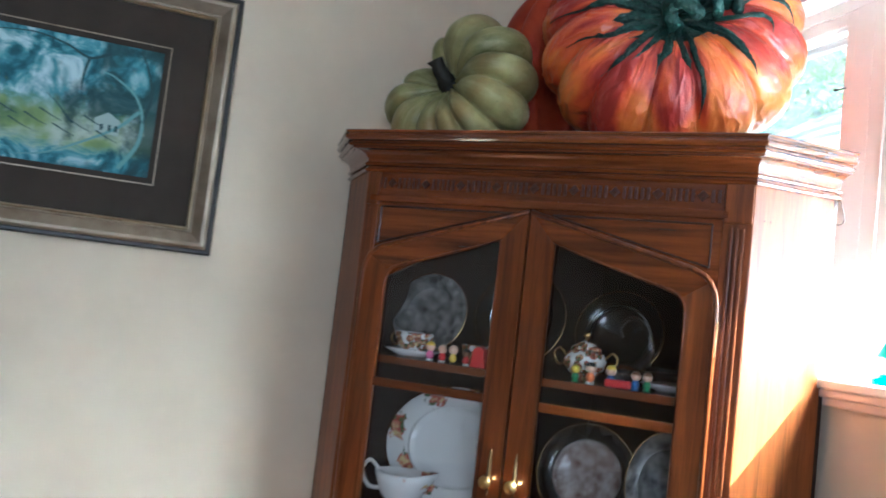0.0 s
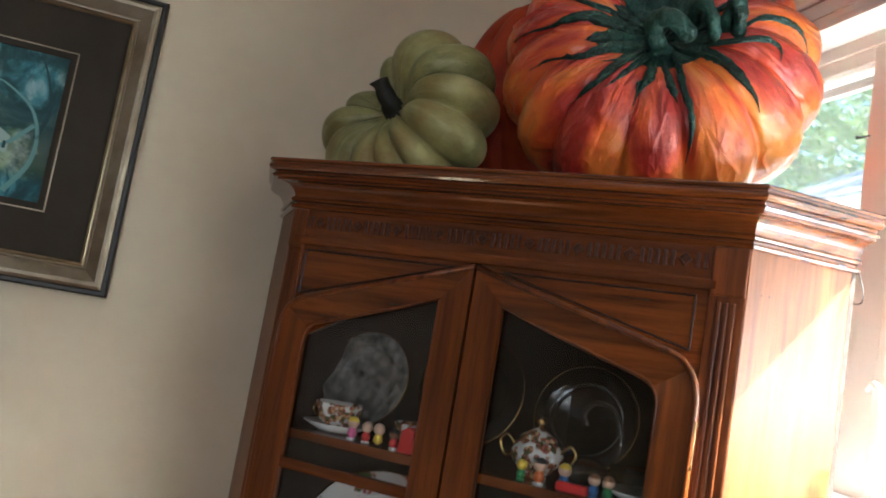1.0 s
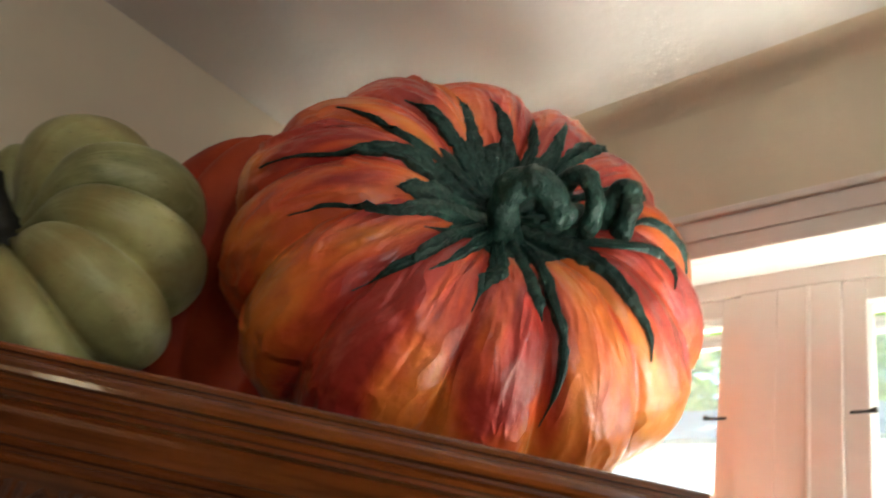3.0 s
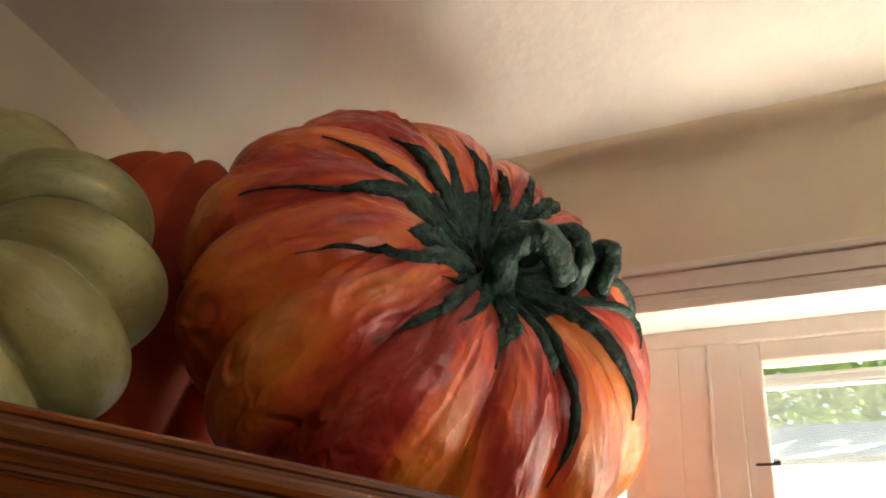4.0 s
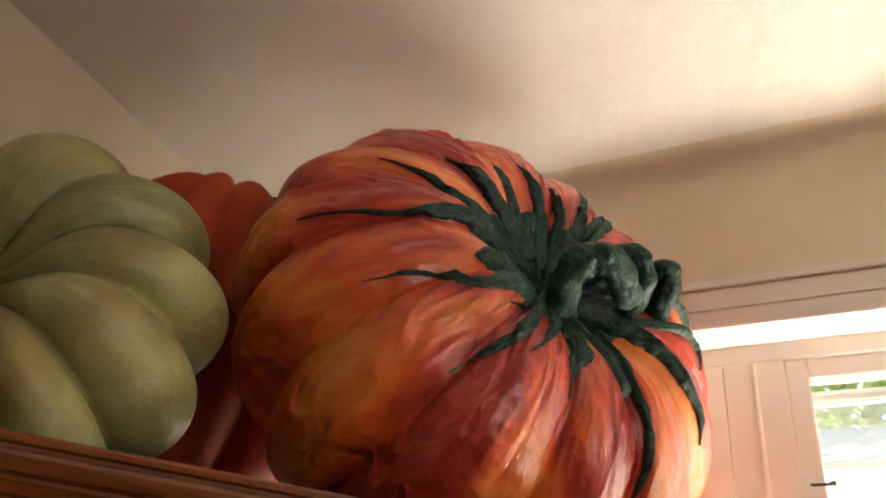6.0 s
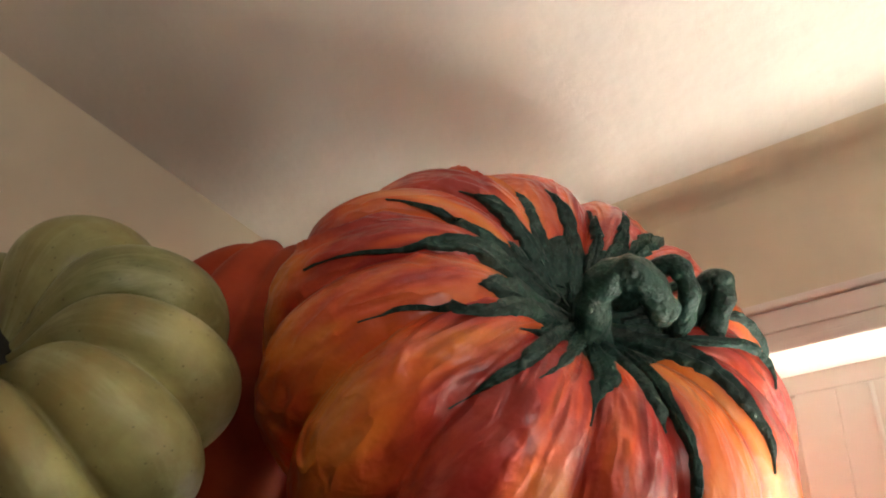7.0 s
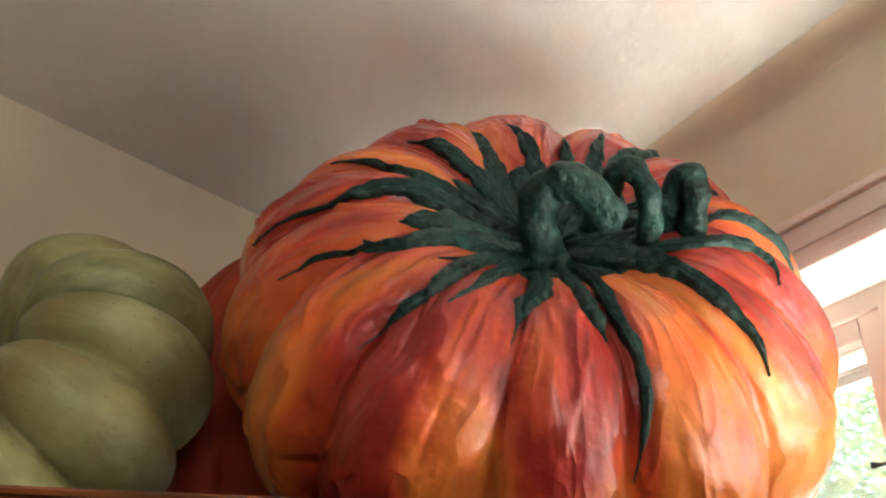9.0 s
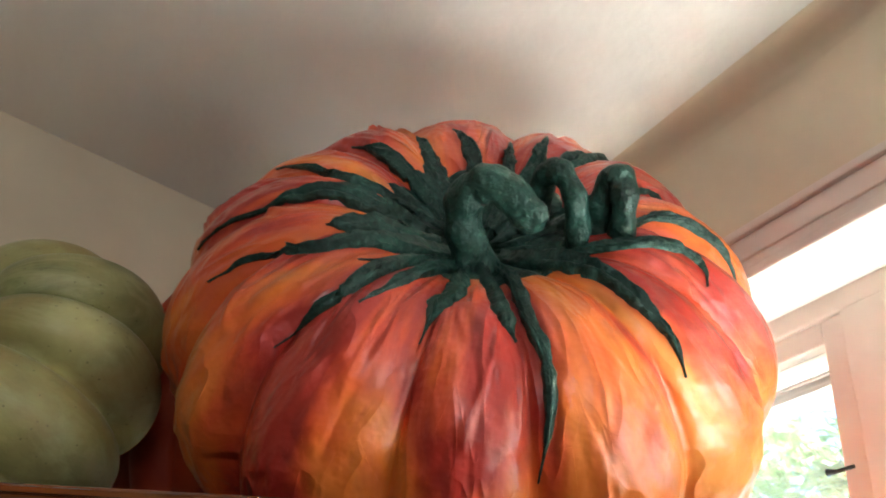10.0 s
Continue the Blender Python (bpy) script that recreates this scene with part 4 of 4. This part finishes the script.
def dish(x, y, z, radius, wide, mats, lean, label, category="plate"):
    """A plate on its edge, leaning back; wide stretches it into an oval."""
    root = in_cabinet(tagged(new("plate"), label, category), x, y, z, 90 - lean)
    well, rim_mat = mats
    prof = [(0.0, 0.0), (0.60, 0.0), (0.66, 0.006 / radius), (0.70, 0.018 / radius)]
    bm = lathe([(r * radius, h * radius) for r, h in prof] + [(0.66 * radius, 0.012), (0.58 * radius, 0.004), (0.0, 0.004)], 56)
    rim = lathe([(0.70 * radius, 0.018), (0.98 * radius, 0.026), (1.0 * radius, 0.028), (0.98 * radius, 0.030), (0.69 * radius, 0.022)], 72)
    for v in rim.verts:
        a = math.atan2(v.co.y, v.co.x)
        r = v.co.xy.length
        if r > 0.9 * radius:
            v.co.xy *= 1 + 0.012 * math.cos(18 * a)
    edge = lathe([(0.985 * radius, 0.0275), (1.004 * radius, 0.028), (1.004 * radius, 0.031), (0.985 * radius, 0.0305)], 72)
    for b in (bm, rim, edge):
        for v in b.verts:
            v.co.x *= wide
            v.co.y += radius
    part("well", bm, well, root, "", True)
    part("rim", rim, rim_mat, root, "", True)
    part("gilt_edge", edge, gilt, root, "thin gilt edge", True)
    return root


LOW, HIGH = 0.986, 1.373
dish(-0.215, 0.235, LOW, 0.160, 1.28, (china, rose_china), 12, "large oval white china platter with rose sprays on its rim", "platter")
dish(0.145, 0.235, LOW + 0.03, 0.125, 1.0, (smoky_rose, cut_glass), 14, "brown-patterned plate with a clear glass rim standing on edge")
dish(0.335, 0.225, LOW + 0.04, 0.125, 0.72, (smoky_china, smoky_china), 12, "grey-white transfer-printed plate standing on edge")
dish(-0.378, 0.330, HIGH, 0.118, 1.0, (smoky_china, smoky_china), 14, "grey-white transfer-printed plate standing on edge")
dish(-0.130, 0.400, HIGH, 0.135, 1.0, (cut_glass, cut_glass), 14, "pressed glass plate standing on edge")
dish(0.150, 0.420, HIGH, 0.120, 1.0, (cut_glass, cut_glass), 14, "pressed glass plate standing on edge")


def cup(x, y, z, r, mat, label, turn=0):
    root = in_cabinet(tagged(new("cup"), label, "cup"), x, y, z, 0, turn)
    part("bowl", lathe([(0.0, 0.004), (0.40 * r, 0.004), (0.45 * r, 0.0), (0.50 * r, 0.006), (0.80 * r, 0.35 * r), (0.97 * r, 0.8 * r), (1.05 * r, 1.08 * r), (1.01 * r, 1.09 * r), (0.92 * r, 0.8 * r), (0.74 * r, 0.36 * r), (0.0, 0.12 * r)], 36), mat, root, "", True)
    part("handle", tube(spline([(0.95 * r, 0, 0.9 * r), (1.35 * r, 0, 0.95 * r), (1.5 * r, 0, 0.65 * r), (1.25 * r, 0, 0.38 * r), (0.85 * r, 0, 0.42 * r)], 6), 0.07 * r, 8), gilt, root, "gilt handle", True)
    return root


def saucer(x, y, z, r):
    root = in_cabinet(tagged(new("saucer"), "white china saucer with a gilt edge", "saucer"), x, y, z)
    part("dish", lathe([(0.0, 0.003), (0.5 * r, 0.002), (0.52 * r, 0.0), (0.56 * r, 0.003), (1.0 * r, 0.018), (0.99 * r, 0.020), (0.5 * r, 0.007), (0.0, 0.006)], 40), china, root, "", True)


saucer(-0.345, 0.19, HIGH, 0.075)
cup(-0.345, 0.19, HIGH + 0.0075, 0.052, rose_dense, "rose-patterned china teacup on a saucer", 170)
cup(-0.175, 0.24, HIGH, 0.045, rose_dense, "rose-patterned china teacup with a gilt handle", 20)
saucer(0.345, 0.20, HIGH, 0.080)
cup(0.305, 0.29, HIGH, 0.048, cut_glass, "clear glass cup with a gilt handle", 0)
cup(0.075, 0.125, LOW, 0.050, rose_china, "rose-patterned china teacup with a gilt handle", 60)

bowl = in_cabinet(tagged(new("sugar_bowl"), "rose-patterned lidded china sugar bowl with gilt handles", "sugar bowl"), 0.125, 0.20, HIGH)
part("body", lathe([(0.0, 0.002), (0.026, 0.0), (0.024, 0.008), (0.034, 0.016), (0.050, 0.034), (0.053, 0.050), (0.044, 0.068), (0.036, 0.074), (0.0, 0.070)], 40), rose_dense, bowl, "", True)
lid = part("lid", lathe([(0.0, 0.075), (0.038, 0.075), (0.036, 0.081), (0.020, 0.092), (0.006, 0.098), (0.0, 0.098)], 36), rose_dense, bowl, "", True)
part("finial", lathe([(0.0, 0.0985), (0.005, 0.0985), (0.005, 0.104), (0.011, 0.110), (0.008, 0.119), (0.0, 0.120)], 20), gilt, lid, "gilt finial", True)
for s in (-1, 1):
    part("handle", tube(spline([(s * 0.048, 0, 0.056), (s * 0.066, 0, 0.074), (s * 0.080, 0, 0.060), (s * 0.070, 0, 0.036), (s * 0.050, 0, 0.036)], 6), 0.0032, 8), gilt, bowl, "gilt handle", True)
curl = in_cabinet(tagged(new("glass_swan"), "clear glass ornament with a curled neck", "ornament"), 0.215, 0.30, HIGH)
part("body", tube(spline([(0.05, 0, 0.012), (0.0, 0, 0.022), (-0.04, 0, 0.02), (-0.055, 0, 0.05)], 6), lambda t: 0.011 + 0.018 * math.sin(math.pi * t), 14), cut_glass, curl, "", True)
part("neck", tube(spline([(0.035, 0, 0.03), (0.050, 0, 0.09), (0.030, 0, 0.150), (-0.010, 0, 0.165), (-0.034, 0, 0.140), (-0.026, 0, 0.115)], 8), lambda t: 0.007 - 0.002 * t, 10), cut_glass, curl, "", True)

boat = in_cabinet(tagged(new("gravy_boat"), "white china gravy boat with roses and a curled handle", "gravy boat"), -0.300, 0.125, LOW)
hull = lathe([(0.0, 0.004), (0.030, 0.0), (0.030, 0.008), (0.024, 0.016), (0.044, 0.040), (0.055, 0.075), (0.060, 0.095), (0.057, 0.096), (0.050, 0.075), (0.036, 0.040), (0.0, 0.024)], 40)
for v in hull.verts:
    k = max(0.0, v.co.z - 0.03) / 0.07
    v.co.x *= 1.25 + 0.45 * k * (v.co.x > 0)
    v.co.z += 0.25 * k * max(0.0, v.co.x - 0.04)
part("body", hull, rose_china, boat, "", True)
part("handle", tube(spline([(-0.062, 0, 0.085), (-0.098, 0, 0.110), (-0.118, 0, 0.080), (-0.095, 0, 0.045), (-0.055, 0, 0.045)], 7), 0.005, 10), china, boat, "curled white handle", True)


def figurine(x, y, tall, colours):
    """A tiny plain peg figure: shoes, coat, head and cap in flat colours."""
    bm = lathe([(0.0, 0.0), (0.20, 0.0), (0.21, 0.08), (0.13, 0.10), (0.13, 0.16), (0.23, 0.20), (0.20, 0.38), (0.13, 0.52), (0.20, 0.56), (0.27, 0.68), (0.27, 0.80), (0.20, 0.93), (0.08, 1.0), (0.0, 1.0)], 18)
    me = bpy.data.meshes.new("figurine")
    for f in bm.faces:
        z = f.calc_center_median().z
        f.material_index = 0 if z < 0.12 else 1 if z < 0.53 else 2 if z < 0.78 else 3
        f.smooth = True
    bmesh.ops.scale(bm, vec=(0.85 * tall, 0.85 * tall, 0.88 * tall), verts=bm.verts)
    bm.to_mesh(me)
    bm.free()
    for c in colours:
        me.materials.append(paints[c])
    return in_cabinet(tagged(new("figurine", me), "tiny painted toy figure standing on the shelf", "figurine", "toy figures on the shelf"), x, y, HIGH)


paints = {n: material("toy_" + n, c, 0.35) for n, c in dict(white=(0.75, 0.74, 0.70), skin=(0.72, 0.48, 0.34), yellow=(0.78, 0.55, 0.06), pink=(0.70, 0.16, 0.34), red=(0.60, 0.03, 0.03), black=(0.02, 0.02, 0.02), orange=(0.72, 0.18, 0.04), blue=(0.04, 0.14, 0.35), green=(0.04, 0.25, 0.08), brown=(0.20, 0.09, 0.04)).items()}
for x, y, tall, colours in ((-0.260, 0.122, 0.056, ("white", "pink", "skin", "yellow")), (-0.226, 0.124, 0.050, ("white", "red", "skin", "skin")), (-0.194, 0.120, 0.053, ("black", "yellow", "skin", "skin")),
                            (-0.160, 0.126, 0.048, ("white", "red", "brown", "black")), (0.125, 0.124, 0.046, ("green", "green", "yellow", "yellow")), (0.163, 0.118, 0.058, ("white", "orange", "skin", "black")),
                            (0.208, 0.130, 0.056, ("blue", "blue", "skin", "yellow")), (0.268, 0.122, 0.050, ("blue", "blue", "skin", "brown")), (0.294, 0.124, 0.050, ("green", "green", "skin", "brown"))):
    figurine(x, y, tall, colours)
hut = prism([(-0.020, 0.0), (0.020, 0.0), (0.014, 0.045), (0.0, 0.052), (-0.014, 0.045)], -0.016, 0.016, "y", 0.002)
in_cabinet(tagged(part("toy_house", hut, paints["red"]), "tiny red toy house on the shelf", "toy", "toy figures on the shelf"), -0.122, 0.125, HIGH)
car = box(-0.030, 0.030, -0.011, 0.011, 0.0, 0.018, 0.006, 3)
in_cabinet(tagged(part("toy_sled", car, paints["red"], smooth=True), "tiny red toy sled on the shelf", "toy", "toy figures on the shelf"), 0.230, 0.115, HIGH)

# ---- small things by the window ----
doll = lathe([(0.0, 0.0), (0.034, 0.0), (0.034, 0.014), (0.020, 0.018), (0.020, 0.024), (0.006, 0.026), (0.007, 0.058), (0.028, 0.060), (0.012, 0.092), (0.014, 0.120), (0.007, 0.128), (0.015, 0.138), (0.017, 0.152), (0.010, 0.164), (0.0, 0.166)], 24)
me = bpy.data.meshes.new("figurine")
for f in doll.faces:
    z = f.calc_center_median().z
    f.material_index = 0 if z < 0.0255 else 1 if z < 0.0585 else 2 if z < 0.09 else 1 if z < 0.15 else 3
    f.smooth = True
doll.to_mesh(me)
doll.free()
for mt in (material("bright_green", (0.03, 0.50, 0.16), 0.3), paints["skin"], material("teal_cloth", (0.01, 0.22, 0.16), 0.6), paints["brown"]):
    me.materials.append(mt)
tagged(new("figurine", me), "small toy figure in a teal skirt on a green stand", "figurine").matrix_world = pose(1.475, 1.325, SILL)
wire = spline([(1.398, 1.437, 1.880), (1.402, 1.418, 1.840), (1.400, 1.404, 1.800), (1.401, 1.424, 1.792), (1.402, 1.455, 1.812), (1.418, 1.470, 1.818)], 8)
tagged(part("wire", tube(wire, 0.0011, 6), iron, smooth=True), "thin dark loose wire hanging by the window", "wire")

bird = tagged(new("bird_ornament"), "slender white ornament with a curved neck on the window board", "ornament")
bird.matrix_world = pose(1.468, 1.402, SILL)
part("foot", lathe([(0.0, 0.0), (0.022, 0.0), (0.020, 0.006), (0.005, 0.010), (0.004, 0.090), (0.0, 0.092)], 24), white_paint, bird, "", True)
part("neck", tube(spline([(0, 0, 0.085), (0, -0.006, 0.120), (0, 0.000, 0.165), (0, 0.014, 0.200), (0, 0.030, 0.208), (0, 0.042, 0.196)], 7), lambda t: 0.008 * (1 - t) + 0.0035, 12), white_paint, bird, "", True)
for x in (0.030, 0.046):
    spot = lathe([(0.0, 0.0006), (0.0018, 0.0006), (0.0020, 0.0)], 10)
    hole = part("screw_hole", spot, wood_dark, cabinet, "small dark screw hole")
    hole.matrix_local = Matrix(((0.712, 0, 0.702, HALF + 0.712 * x), (0.702, 0, -0.712, FACE + 0.702 * x), (0, 1, 0, 1.772), (0, 0, 0, 1)))
